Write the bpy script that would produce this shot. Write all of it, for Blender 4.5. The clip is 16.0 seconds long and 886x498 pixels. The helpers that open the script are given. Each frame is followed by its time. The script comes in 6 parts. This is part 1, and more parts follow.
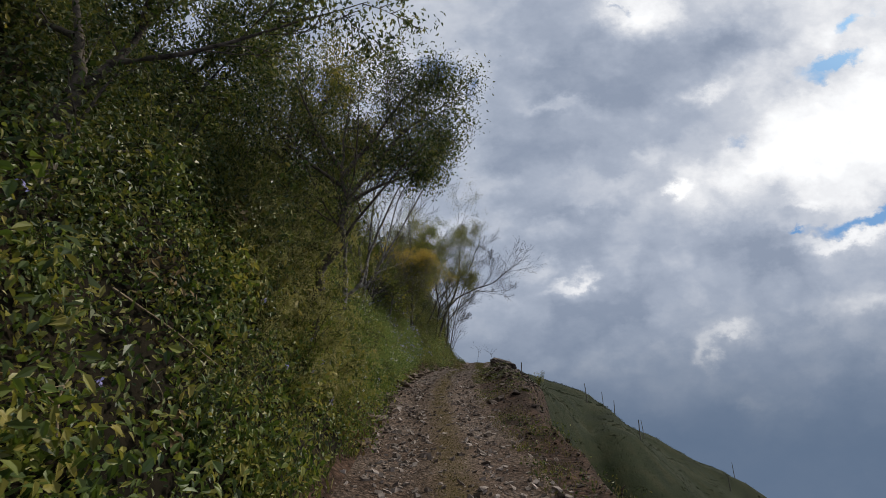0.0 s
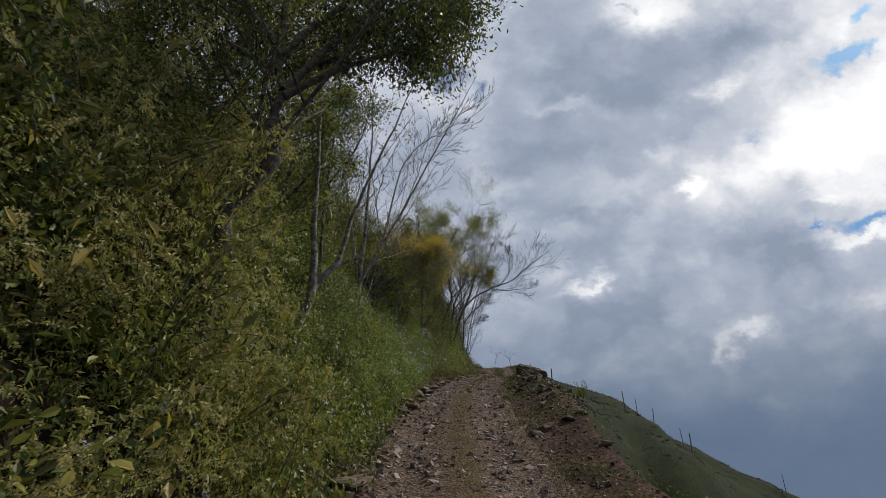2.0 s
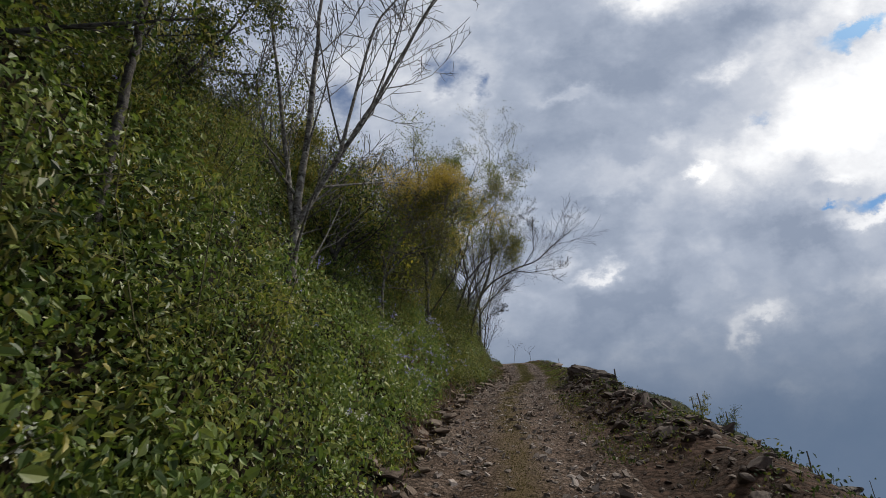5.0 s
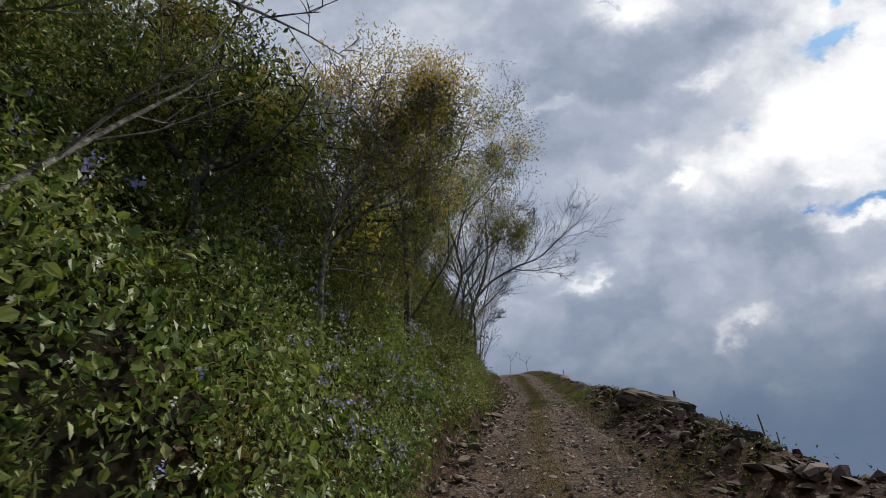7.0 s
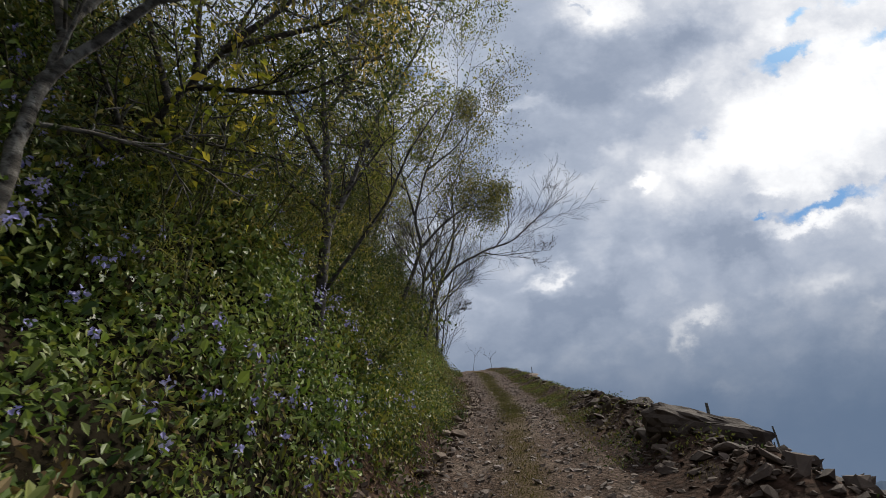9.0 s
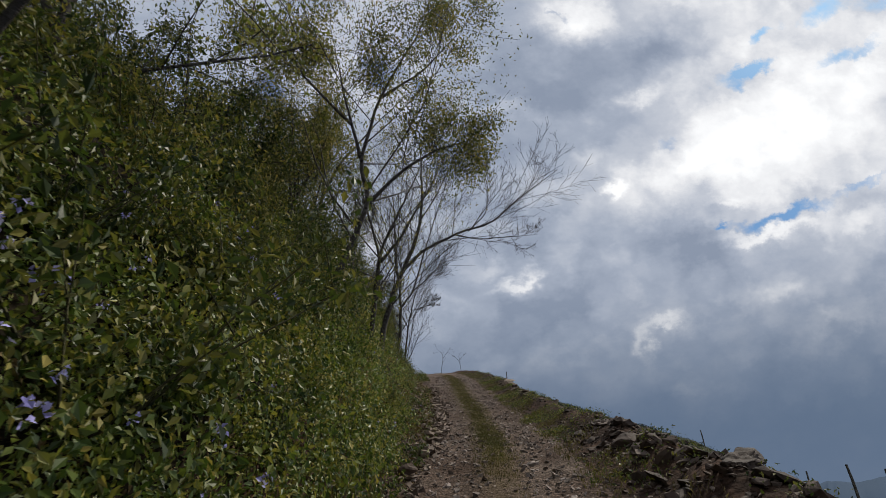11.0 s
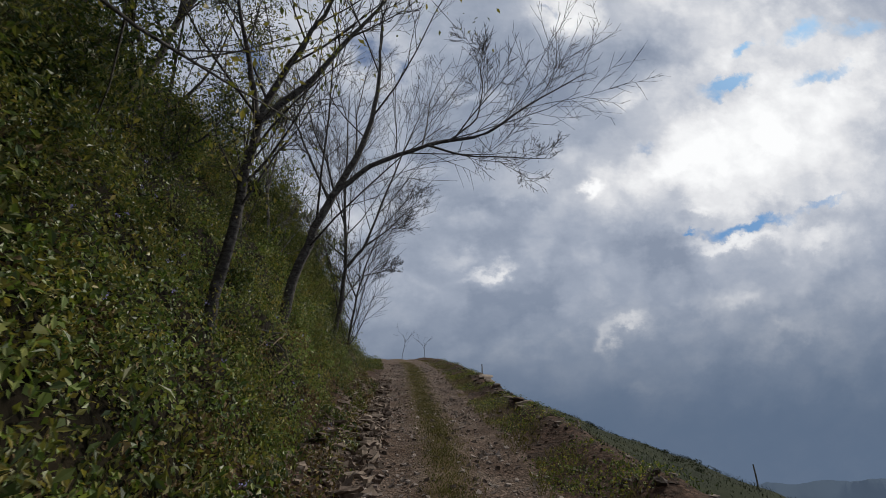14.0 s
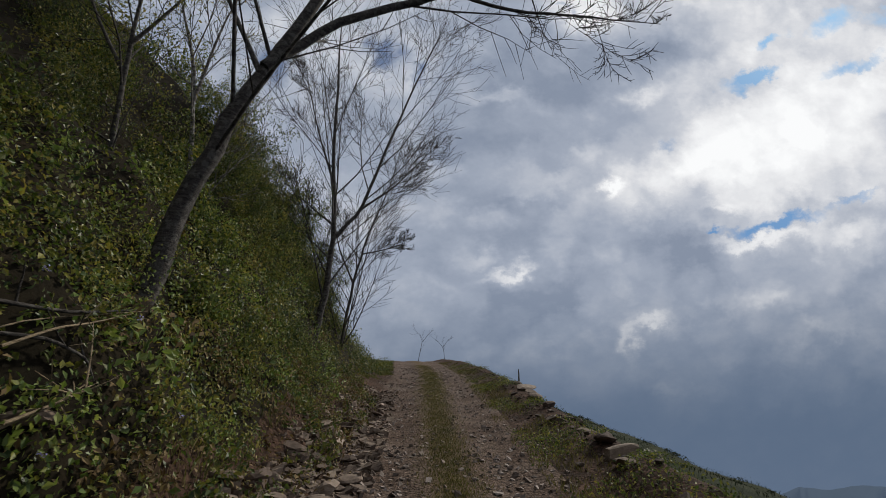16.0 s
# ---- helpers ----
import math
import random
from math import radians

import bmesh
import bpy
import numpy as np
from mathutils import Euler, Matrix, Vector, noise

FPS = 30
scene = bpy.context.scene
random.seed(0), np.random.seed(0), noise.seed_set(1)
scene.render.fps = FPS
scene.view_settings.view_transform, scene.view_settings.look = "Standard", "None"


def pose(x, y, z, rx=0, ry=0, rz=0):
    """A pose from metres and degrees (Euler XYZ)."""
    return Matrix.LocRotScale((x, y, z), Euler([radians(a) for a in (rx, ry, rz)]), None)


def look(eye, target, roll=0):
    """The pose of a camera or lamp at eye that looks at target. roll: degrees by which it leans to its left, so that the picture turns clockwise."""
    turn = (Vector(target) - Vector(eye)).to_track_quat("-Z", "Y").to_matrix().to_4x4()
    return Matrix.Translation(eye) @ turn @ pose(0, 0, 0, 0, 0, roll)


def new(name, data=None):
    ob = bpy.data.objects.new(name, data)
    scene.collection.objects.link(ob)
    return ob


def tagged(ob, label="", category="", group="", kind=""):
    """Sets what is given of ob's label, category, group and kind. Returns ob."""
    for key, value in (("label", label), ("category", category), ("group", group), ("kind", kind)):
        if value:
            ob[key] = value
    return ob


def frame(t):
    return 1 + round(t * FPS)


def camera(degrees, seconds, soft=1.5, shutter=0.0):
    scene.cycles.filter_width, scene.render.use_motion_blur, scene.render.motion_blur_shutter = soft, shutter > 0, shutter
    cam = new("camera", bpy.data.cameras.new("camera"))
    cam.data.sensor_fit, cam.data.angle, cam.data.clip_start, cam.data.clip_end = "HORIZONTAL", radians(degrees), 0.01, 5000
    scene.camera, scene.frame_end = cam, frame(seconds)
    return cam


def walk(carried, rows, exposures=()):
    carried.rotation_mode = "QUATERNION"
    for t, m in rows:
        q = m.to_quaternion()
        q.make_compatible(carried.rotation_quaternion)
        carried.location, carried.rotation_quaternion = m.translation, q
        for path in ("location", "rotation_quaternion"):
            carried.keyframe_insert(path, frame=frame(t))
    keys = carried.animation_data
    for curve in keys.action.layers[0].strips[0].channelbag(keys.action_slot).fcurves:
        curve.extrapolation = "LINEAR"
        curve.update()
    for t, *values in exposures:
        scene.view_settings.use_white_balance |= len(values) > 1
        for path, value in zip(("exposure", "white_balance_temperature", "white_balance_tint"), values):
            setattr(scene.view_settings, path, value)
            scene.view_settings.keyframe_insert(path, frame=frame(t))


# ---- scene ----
cam = camera(85.77, 16.0, soft=0.5, shutter=0.1)
PATH = [
    (0.0, pose(-0.005, 0.001, 1.650, 111.50, -0.00, 0.00)),
    (0.5, pose(-0.025, 0.988, 1.835, 111.57, 0.29, 0.46)),
    (1.0, pose(-0.033, 1.967, 2.026, 111.73, 0.37, 0.91)),
    (1.5, pose(-0.063, 2.959, 2.204, 111.97, 0.25, 1.35)),
    (2.0, pose(-0.088, 4.004, 2.408, 112.03, 0.75, 1.90)),
    (2.5, pose(-0.157, 5.058, 2.603, 111.94, 0.89, 2.47)),
    (3.0, pose(-0.218, 6.165, 2.790, 111.69, 1.25, 2.95)),
    (3.5, pose(-0.222, 7.345, 2.992, 111.42, 1.63, 3.31)),
    (4.0, pose(-0.259, 8.539, 3.215, 111.37, 1.88, 3.44)),
    (6.5, pose(-0.706, 15.544, 4.751, 112.39, 3.60, 3.48)),
    (7.0, pose(-0.703, 16.533, 4.940, 112.64, 3.84, 2.81)),
    (7.5, pose(-0.667, 17.588, 5.118, 112.58, 3.62, 1.76)),
    (8.0, pose(-0.607, 18.588, 5.289, 112.31, 3.49, 0.57)),
    (8.5, pose(-0.543, 19.579, 5.469, 111.94, 3.44, -0.56)),
    (9.0, pose(-0.452, 20.578, 5.614, 111.74, 3.73, -1.60)),
    (11.5, pose(0.246, 26.543, 6.683, 111.45, 2.82, -6.51)),
    (12.0, pose(0.445, 27.897, 6.865, 110.89, 1.91, -7.74)),
    (12.5, pose(0.718, 29.266, 7.073, 110.48, 1.54, -8.71)),
    (13.0, pose(1.027, 30.672, 7.288, 110.30, 1.54, -9.39)),
    (13.5, pose(1.221, 32.135, 7.481, 110.08, 0.99, -9.78)),
    (14.0, pose(1.442, 33.653, 7.672, 109.74, 0.62, -9.78)),
    (14.5, pose(1.726, 35.197, 7.912, 109.49, 0.45, -9.35)),
    (15.0, pose(1.907, 36.698, 8.139, 109.44, 0.03, -8.84)),
    (15.5, pose(2.091, 38.252, 8.355, 109.56, -0.00, -8.14)),
    (16.0, pose(2.320, 39.764, 8.543, 109.82, 0.33, -7.46)),
]
walk(cam, PATH, ((0.0, 0.0), (4.0, 0.04), (7.0, 0.08), (9.0, 0.1), (12.0, -0.12), (14.5, -0.15), (16.0, -0.17)))

# ---------------------------------------------------------------- light
SUN_EL, SUN_AZ = 41.0, 54.0   # degrees: height, and turn to the right of the road
world = bpy.data.worlds.new("world")
scene.world = world
world.use_nodes = True
WN = world.node_tree
WN.nodes.clear()


def wmath(op, a, b=None, clamp=False):
    n = WN.nodes.new("ShaderNodeMath")
    n.operation, n.use_clamp = op, clamp
    for i, x in enumerate((a, b)):
        if x is None:
            continue
        if isinstance(x, (int, float)):
            n.inputs[i].default_value = x
        else:
            WN.links.new(x, n.inputs[i])
    return n.outputs[0]


def wmix(f, a, b):
    n = WN.nodes.new("ShaderNodeMix")
    n.data_type = "RGBA"
    for i, x in ((0, f), (6, a), (7, b)):
        if isinstance(x, (int, float)):
            n.inputs[i].default_value = x
        elif isinstance(x, tuple):
            n.inputs[i].default_value = (*x, 1)
        else:
            WN.links.new(x, n.inputs[i])
    return n.outputs[2]


coord = WN.nodes.new("ShaderNodeTexCoord").outputs["Generated"]
P0 = radians(21.5)   # the clouds lie on a sheet square to this rise above the horizon


def wdot(v):
    n = WN.nodes.new("ShaderNodeVectorMath")
    n.operation = "DOT_PRODUCT"
    WN.links.new(coord, n.inputs[0])
    n.inputs[1].default_value = v
    return n.outputs["Value"]


ahead = wmath("MAXIMUM", wdot((0, math.cos(P0), math.sin(P0))), 0.22)
cu = wmath("DIVIDE", wdot((1, 0, 0)), ahead)
cv = wmath("DIVIDE", wdot((0, -math.sin(P0), math.cos(P0))), ahead)
height = wdot((0, 0, 1))
comb = WN.nodes.new("ShaderNodeCombineXYZ")
WN.links.new(cu, comb.inputs[0])
WN.links.new(cv, comb.inputs[1])


def wnoise(scale, detail, rough, sx=1.0, sy=1.0, off=0.0):
    m = WN.nodes.new("ShaderNodeMapping")
    m.inputs["Scale"].default_value = (sx, sy, 1)
    m.inputs["Location"].default_value = (off, off * 0.7, off * 0.3)
    m.inputs["Rotation"].default_value = (0, 0, radians(-14))
    WN.links.new(comb.outputs[0], m.inputs[0])
    n = WN.nodes.new("ShaderNodeTexNoise")
    n.inputs["Scale"].default_value, n.inputs["Detail"].default_value, n.inputs["Roughness"].default_value = scale, detail, rough
    WN.links.new(m.outputs[0], n.inputs["Vector"])
    return n.outputs["Fac"]


# edges of all cloud forms are frayed by two noises
fray_x = wmath("MULTIPLY", wmath("SUBTRACT", wnoise(7.0, 9, 0.62, 0.95, 1.1, 3.1), 0.5), 0.17)
fray_y = wmath("MULTIPLY", wmath("SUBTRACT", wnoise(7.6, 9, 0.62, 0.95, 1.1, 9.7), 0.5), 0.13)
fray_x = wmath("ADD", fray_x, wmath("MULTIPLY", wmath("SUBTRACT", wnoise(26, 6, 0.6, 0.9, 1.2, 6.3), 0.5), 0.055))
fray_y = wmath("ADD", fray_y, wmath("MULTIPLY", wmath("SUBTRACT", wnoise(27, 6, 0.6, 0.9, 1.2, 12.9), 0.5), 0.045))
fu, fv = wmath("ADD", cu, fray_x), wmath("ADD", cv, fray_y)


def cloud_form(x, y, w, h, amount, turn=0.0):
    """A soft form on the cloud sheet: its middle, half sizes, strength and slant."""
    c, s = math.cos(radians(turn)), math.sin(radians(turn))
    dx, dy = wmath("SUBTRACT", fu, x), wmath("SUBTRACT", fv, y)
    a = wmath("DIVIDE", wmath("ADD", wmath("MULTIPLY", dx, c), wmath("MULTIPLY", dy, s)), w)
    b = wmath("DIVIDE", wmath("SUBTRACT", wmath("MULTIPLY", dy, c), wmath("MULTIPLY", dx, s)), h)
    r = wmath("ADD", wmath("MULTIPLY", a, a), wmath("MULTIPLY", b, b))
    return wmath("MULTIPLY", wmath("POWER", 2.718, wmath("MULTIPLY", r, -1.0)), amount)


def total(items):
    out = items[0]
    for i in items[1:]:
        out = wmath("ADD", out, i)
    return out


bright = total([
    # the broad white field over the valley and its upper rim
    cloud_form(0.80, 0.22, 0.26, 0.13, 0.62, 20), cloud_form(1.05, 0.24, 0.30, 0.20, 0.45, 10), cloud_form(0.80, 0.50, 0.22, 0.10, 0.42, 8), cloud_form(0.41, 0.50, 0.085, 0.05, 0.75, -8),
    cloud_form(1.15, 0.45, 0.20, 0.14, 0.42, 18), cloud_form(0.60, 0.62, 0.30, 0.10, 0.35), cloud_form(0.62, 0.16, 0.13, 0.05, 0.30, 14), cloud_form(0.56, 0.33, 0.05, 0.022, 0.42, 10),
    # the blue-grey bank that leans from the crest of the road up to the right
    cloud_form(0.24, 0.36, 0.17, 0.13, -0.16, 30), cloud_form(0.42, 0.36, 0.16, 0.09, -0.22, 35), cloud_form(0.61, 0.44, 0.12, 0.05, -0.34, 28), cloud_form(0.20, 0.20, 0.12, 0.07, -0.14, 10),
    cloud_form(0.245, 0.302, 0.06, 0.014, 0.42, -4), cloud_form(0.435, 0.195, 0.055, 0.024, 0.40, 8), cloud_form(0.499, 0.119, 0.026, 0.014, 0.62, 4), cloud_form(0.355, 0.14, 0.05, 0.02, 0.26, 6),
    cloud_form(0.12, 0.14, 0.07, 0.026, 0.30, 4), cloud_form(0.06, 0.05, 0.12, 0.035, 0.20, 4), cloud_form(0.27, 0.075, 0.15, 0.014, -0.16, 6), cloud_form(0.40, 0.02, 0.10, 0.03, 0.16, 6),
    # heaped cloud low over the valley
    cloud_form(0.24, -0.085, 0.05, 0.014, 0.5, 12), cloud_form(0.29, -0.06, 0.035, 0.015, 0.5, 38), cloud_form(0.20, -0.045, 0.07, 0.018, 0.28, 8), cloud_form(0.38, -0.075, 0.09, 0.07, -0.24, 10), cloud_form(0.30, -0.15, 0.12, 0.05, -0.22, 4), cloud_form(0.22, -0.23, 0.17, 0.06, -0.20, 4),
    cloud_form(0.22, -0.04, 0.28, 0.14, -0.15), cloud_form(0.66, 0.005, 0.09, 0.055, -0.30, -12), cloud_form(0.80, -0.03, 0.13, 0.035, -0.16, 6), cloud_form(0.555, -0.222, 0.020, 0.042, 0.50, 8), cloud_form(0.605, -0.172, 0.048, 0.014, 0.42, 11),
    cloud_form(0.66, -0.23, 0.07, 0.05, -0.16, 4), cloud_form(0.85, -0.11, 0.07, 0.03, 0.36, 8), cloud_form(1.06, -0.18, 0.07, 0.03, 0.34, 8), cloud_form(0.64, -0.332, 0.06, 0.014, 0.22),
    cloud_form(0.83, 0.018, 0.13, 0.014, 0.46, 8), cloud_form(1.05, 0.04, 0.16, 0.03, 0.30, 6), cloud_form(0.74, 0.095, 0.06, 0.012, 0.26, 12), cloud_form(-0.10, 0.40, 0.16, 0.12, 0.30)])
billow = wmath("MULTIPLY", wmath("SUBTRACT", wnoise(5.0, 10, 0.66, 0.8, 1.3, 1.3), 0.5), 0.46)
billow2 = wmath("MULTIPLY", wmath("SUBTRACT", wnoise(14, 9, 0.62, 0.8, 1.3, 5.3), 0.5), 0.34)
puff_in = WN.nodes.new("ShaderNodeCombineXYZ")
WN.links.new(wmath("MULTIPLY", fu, 0.95), puff_in.inputs[0])
WN.links.new(wmath("MULTIPLY", fv, 1.2), puff_in.inputs[1])
puffs = []
for size, strength in ((7.0, 0.26), (16.0, 0.26)):
    vor = WN.nodes.new("ShaderNodeTexVoronoi")
    vor.feature = "SMOOTH_F1"
    vor.inputs["Scale"].default_value, vor.inputs["Smoothness"].default_value = size, 0.35
    WN.links.new(puff_in.outputs[0], vor.inputs["Vector"])
    puffs.append(wmath("MULTIPLY", wmath("SUBTRACT", 0.42, vor.outputs["Distance"]), strength))
flecks = wmath("MULTIPLY", wmath("MULTIPLY", wmath("SUBTRACT", wnoise(6.5, 9, 0.56, 0.85, 1.25, 17.3), 0.53), 7.0, clamp=True), 0.16)
behind = wmath("MULTIPLY", wmath("SUBTRACT", 0.55, wdot((0, math.cos(P0), math.sin(P0))), clamp=True), 0.36)   # unseen thinner cloud overhead and behind, brightened as added fill light
level = wmath("ADD", wmath("MULTIPLY", total([bright, billow, billow2, *puffs, flecks, behind]), 0.84), 0.31)
ramp = WN.nodes.new("ShaderNodeValToRGB")
WN.links.new(level, ramp.inputs[0])
stops = [(0.0, (0.27, 0.32, 0.42)), (0.25, (0.39, 0.44, 0.54)), (0.5, (0.57, 0.605, 0.68)), (0.75, (0.85, 0.86, 0.89)), (1.0, (1.08, 1.09, 1.1))]
while len(ramp.color_ramp.elements) < len(stops):
    ramp.color_ramp.elements.new(0.5)
for el, (p, c) in zip(ramp.color_ramp.elements, stops):
    el.position, el.color = p, (*c, 1)
holes = total([
    cloud_form(0.89, 0.060, 0.12, 0.020, 1.2, 11), cloud_form(0.735, 0.036, 0.025, 0.007, 0.85, 3), cloud_form(0.855, 0.478, 0.045, 0.014, 1.1, 24), cloud_form(0.80, 0.385, 0.075, 0.024, 1.0, 24),
    cloud_form(0.855, 0.405, 0.06, 0.016, 0.9, 12), cloud_form(0.79, 0.345, 0.03, 0.016, 0.8, 20), cloud_form(1.0, 0.54, 0.07, 0.035, 1.0, 20), cloud_form(1.07, 0.44, 0.09, 0.022, 0.9, 20),
    cloud_form(1.17, 0.57, 0.08, 0.03, 0.9, 14), cloud_form(0.63, 0.245, 0.05, 0.016, 0.6, 26), cloud_form(1.10, 0.13, 0.08, 0.014, 0.7, 20), cloud_form(-0.01, 0.37, 0.055, 0.045, 0.95, 20),
    cloud_form(0.075, 0.335, 0.03, 0.03, 0.9, 6), cloud_form(-0.23, 0.33, 0.05, 0.07, 0.8, 6), cloud_form(0.37, 0.51, 0.03, 0.012, 0.6)])
hole_mask = wmath("MULTIPLY", wmath("SUBTRACT", wmath("ADD", holes, wmath("ADD", wmath("MULTIPLY", billow2, -2.6), wmath("MULTIPLY", billow, -0.9))), 0.36), 1.5, clamp=True)
sky = WN.nodes.new("ShaderNodeTexSky")
sky.sky_type, sky.sun_disc = "NISHITA", False
sky.sun_elevation, sky.sun_rotation = radians(SUN_EL), radians(SUN_AZ)
blue = WN.nodes.new("ShaderNodeVectorMath")
blue.operation = "SCALE"
WN.links.new(sky.outputs[0], blue.inputs[0])
blue.inputs["Scale"].default_value = 0.06
deep = WN.nodes.new("ShaderNodeVectorMath")
deep.operation = "MULTIPLY"
WN.links.new(blue.outputs[0], deep.inputs[0])
deep.inputs[1].default_value = (0.42, 0.74, 1.1)
cloudy = wmix(hole_mask, ramp.outputs[0], deep.outputs[0])
# rain haze thickens towards the horizon and below it
haze = WN.nodes.new("ShaderNodeMapRange")
haze.interpolation_type = "SMOOTHSTEP"
WN.links.new(wmath("ADD", height, wmath("MULTIPLY", fray_y, 0.5)), haze.inputs[0])
for i, x in enumerate((0.30, -0.02, 0.0, 0.95), 1):
    haze.inputs[i].default_value = x
hazed = wmix(haze.outputs[0], cloudy, (0.108, 0.158, 0.245))
back = WN.nodes.new("ShaderNodeBackground")
WN.links.new(hazed, back.inputs[0])
back.inputs[1].default_value = 1.0
WN.links.new(back.outputs[0], WN.nodes.new("ShaderNodeOutputWorld").inputs[0])

sun = new("sun", bpy.data.lights.new("sun", "SUN"))
sun.data.energy, sun.data.angle, sun.data.color = 3.45, radians(4), (1.0, 0.93, 0.80)
az, el = radians(SUN_AZ), radians(SUN_EL)
sun.matrix_world = look((math.sin(az) * math.cos(el) * 50, math.cos(az) * math.cos(el) * 50, math.sin(el) * 50), (0, 0, 0))

# ---------------------------------------------------------------- materials


def material(name, base, rough=0.8):
    m = bpy.data.materials.new(name)
    m.use_nodes = True
    b = m.node_tree.nodes["Principled BSDF"]
    b.inputs["Base Color"].default_value = (*base, 1)
    b.inputs["Roughness"].default_value = rough
    b.inputs["Specular IOR Level"].default_value = 0.3
    return m, m.node_tree, b


def noise_node(t, scale, detail=5, rough=0.6, vector=None):
    n = t.nodes.new("ShaderNodeTexNoise")
    n.inputs["Scale"].default_value, n.inputs["Detail"].default_value, n.inputs["Roughness"].default_value = scale, detail, rough
    if vector is None:
        vector = t.nodes.new("ShaderNodeTexCoord").outputs["Object"]
    t.links.new(vector, n.inputs["Vector"])
    return n.outputs["Fac"]


def ramp_node(t, fac, stops):
    r = t.nodes.new("ShaderNodeValToRGB")
    t.links.new(fac, r.inputs[0])
    while len(r.color_ramp.elements) < len(stops):
        r.color_ramp.elements.new(0.5)
    for el, (p, c) in zip(r.color_ramp.elements, stops):
        el.position, el.color = p, (*c, 1)
    return r.outputs[0]


def mix_node(t, fac, a, b, blend="MIX"):
    n = t.nodes.new("ShaderNodeMix")
    n.data_type, n.blend_type = "RGBA", blend
    for i, x in ((0, fac), (6, a), (7, b)):
        if isinstance(x, (int, float)):
            n.inputs[i].default_value = x
        elif isinstance(x, tuple):
            n.inputs[i].default_value = (*x, 1)
        else:
            t.links.new(x, n.inputs[i])
    return n.outputs[2]


def bump(t, b, fac, strength, dist):
    n = t.nodes.new("ShaderNodeBump")
    n.inputs["Strength"].default_value, n.inputs["Distance"].default_value = strength, dist
    t.links.new(fac, n.inputs["Height"])
    t.links.new(n.outputs[0], b.inputs["Normal"])


def ground_mat(name, stops, scale, fine, strength=0.6):
    m, t, b = material(name, (0.2, 0.2, 0.2), 0.95)
    b.inputs["Specular IOR Level"].default_value = 0.08
    big, small = noise_node(t, scale), noise_node(t, fine, 6, 0.7)
    c = ramp_node(t, big, stops)
    shade = ramp_node(t, small, [(0.25, (0.55, 0.55, 0.55)), (0.7, (1.15, 1.12, 1.1))])
    t.links.new(mix_node(t, 1.0, c, shade, "MULTIPLY"), b.inputs["Base Color"])
    bump(t, b, small, strength, 0.03)
    return m


def leaf_mat(name, stops, translucent=0.35, patch=0.5, rough=0.5):
    """Leaves: colour by leaf and by patch, some light comes through."""
    m, t, b = material(name, (0.1, 0.1, 0.1), rough)
    g = t.nodes.new("ShaderNodeNewGeometry")
    mixed = t.nodes.new("ShaderNodeMath")
    mixed.operation = "MULTIPLY_ADD"
    t.links.new(noise_node(t, patch, 3, 0.6, g.outputs["Position"]), mixed.inputs[0])
    mixed.inputs[1].default_value = 1.1
    sub = t.nodes.new("ShaderNodeMath")
    sub.operation = "MULTIPLY_ADD"
    t.links.new(g.outputs["Random Per Island"], sub.inputs[0])
    sub.inputs[1].default_value, sub.inputs[2].default_value = 0.75, -0.42
    t.links.new(sub.outputs[0], mixed.inputs[2])
    c = ramp_node(t, mixed.outputs[0], stops)
    t.links.new(c, b.inputs["Base Color"])
    tr = t.nodes.new("ShaderNodeBsdfTranslucent")
    t.links.new(mix_node(t, 0.5, c, (0.9, 1.0, 0.3), "MULTIPLY"), tr.inputs[0])
    mx = t.nodes.new("ShaderNodeMixShader")
    mx.inputs[0].default_value = translucent
    t.links.new(b.outputs[0], mx.inputs[1])
    t.links.new(tr.outputs[0], mx.inputs[2])
    t.links.new(mx.outputs[0], t.nodes["Material Output"].inputs[0])
    return m


def bark_mat(name, dark, light, band=9.0, lichen=0.0):
    m, t, b = material(name, dark, 0.9)
    g = t.nodes.new("ShaderNodeTexCoord")
    mp = t.nodes.new("ShaderNodeMapping")
    mp.inputs["Scale"].default_value = (2.5, 2.5, band)
    t.links.new(g.outputs["Object"], mp.inputs[0])
    n = noise_node(t, 3.0, 6, 0.7, mp.outputs[0])
    wood = ramp_node(t, n, [(0.35, dark), (0.62, light)])
    if lichen:
        spots = ramp_node(t, noise_node(t, 11.0, 4, 0.6), [(0.50, (0, 0, 0)), (0.60, (lichen, lichen, lichen))])
        wood = mix_node(t, spots, wood, (0.36, 0.35, 0.32))
    t.links.new(wood, b.inputs["Base Color"])
    bump(t, b, n, 0.9, 0.03)
    return m


def rock_mat(name, stops, scale=3.0):
    m, t, b = material(name, (0.25, 0.22, 0.2), 0.85)
    oi = t.nodes.new("ShaderNodeObjectInfo")
    g = t.nodes.new("ShaderNodeNewGeometry")
    add = t.nodes.new("ShaderNodeMath")
    t.links.new(oi.outputs["Random"], add.inputs[0])
    t.links.new(g.outputs["Random Per Island"], add.inputs[1])
    fr = t.nodes.new("ShaderNodeMath")
    fr.operation = "FRACT"
    t.links.new(add.outputs[0], fr.inputs[0])
    n = noise_node(t, scale, 8, 0.7, g.outputs["Position"])
    c = ramp_node(t, fr.outputs[0], stops)
    shade = ramp_node(t, n, [(0.3, (0.5, 0.48, 0.46)), (0.65, (1.2, 1.18, 1.15))])
    t.links.new(mix_node(t, 1.0, c, shade, "MULTIPLY"), b.inputs["Base Color"])
    bump(t, b, n, 0.7, 0.02)
    return m


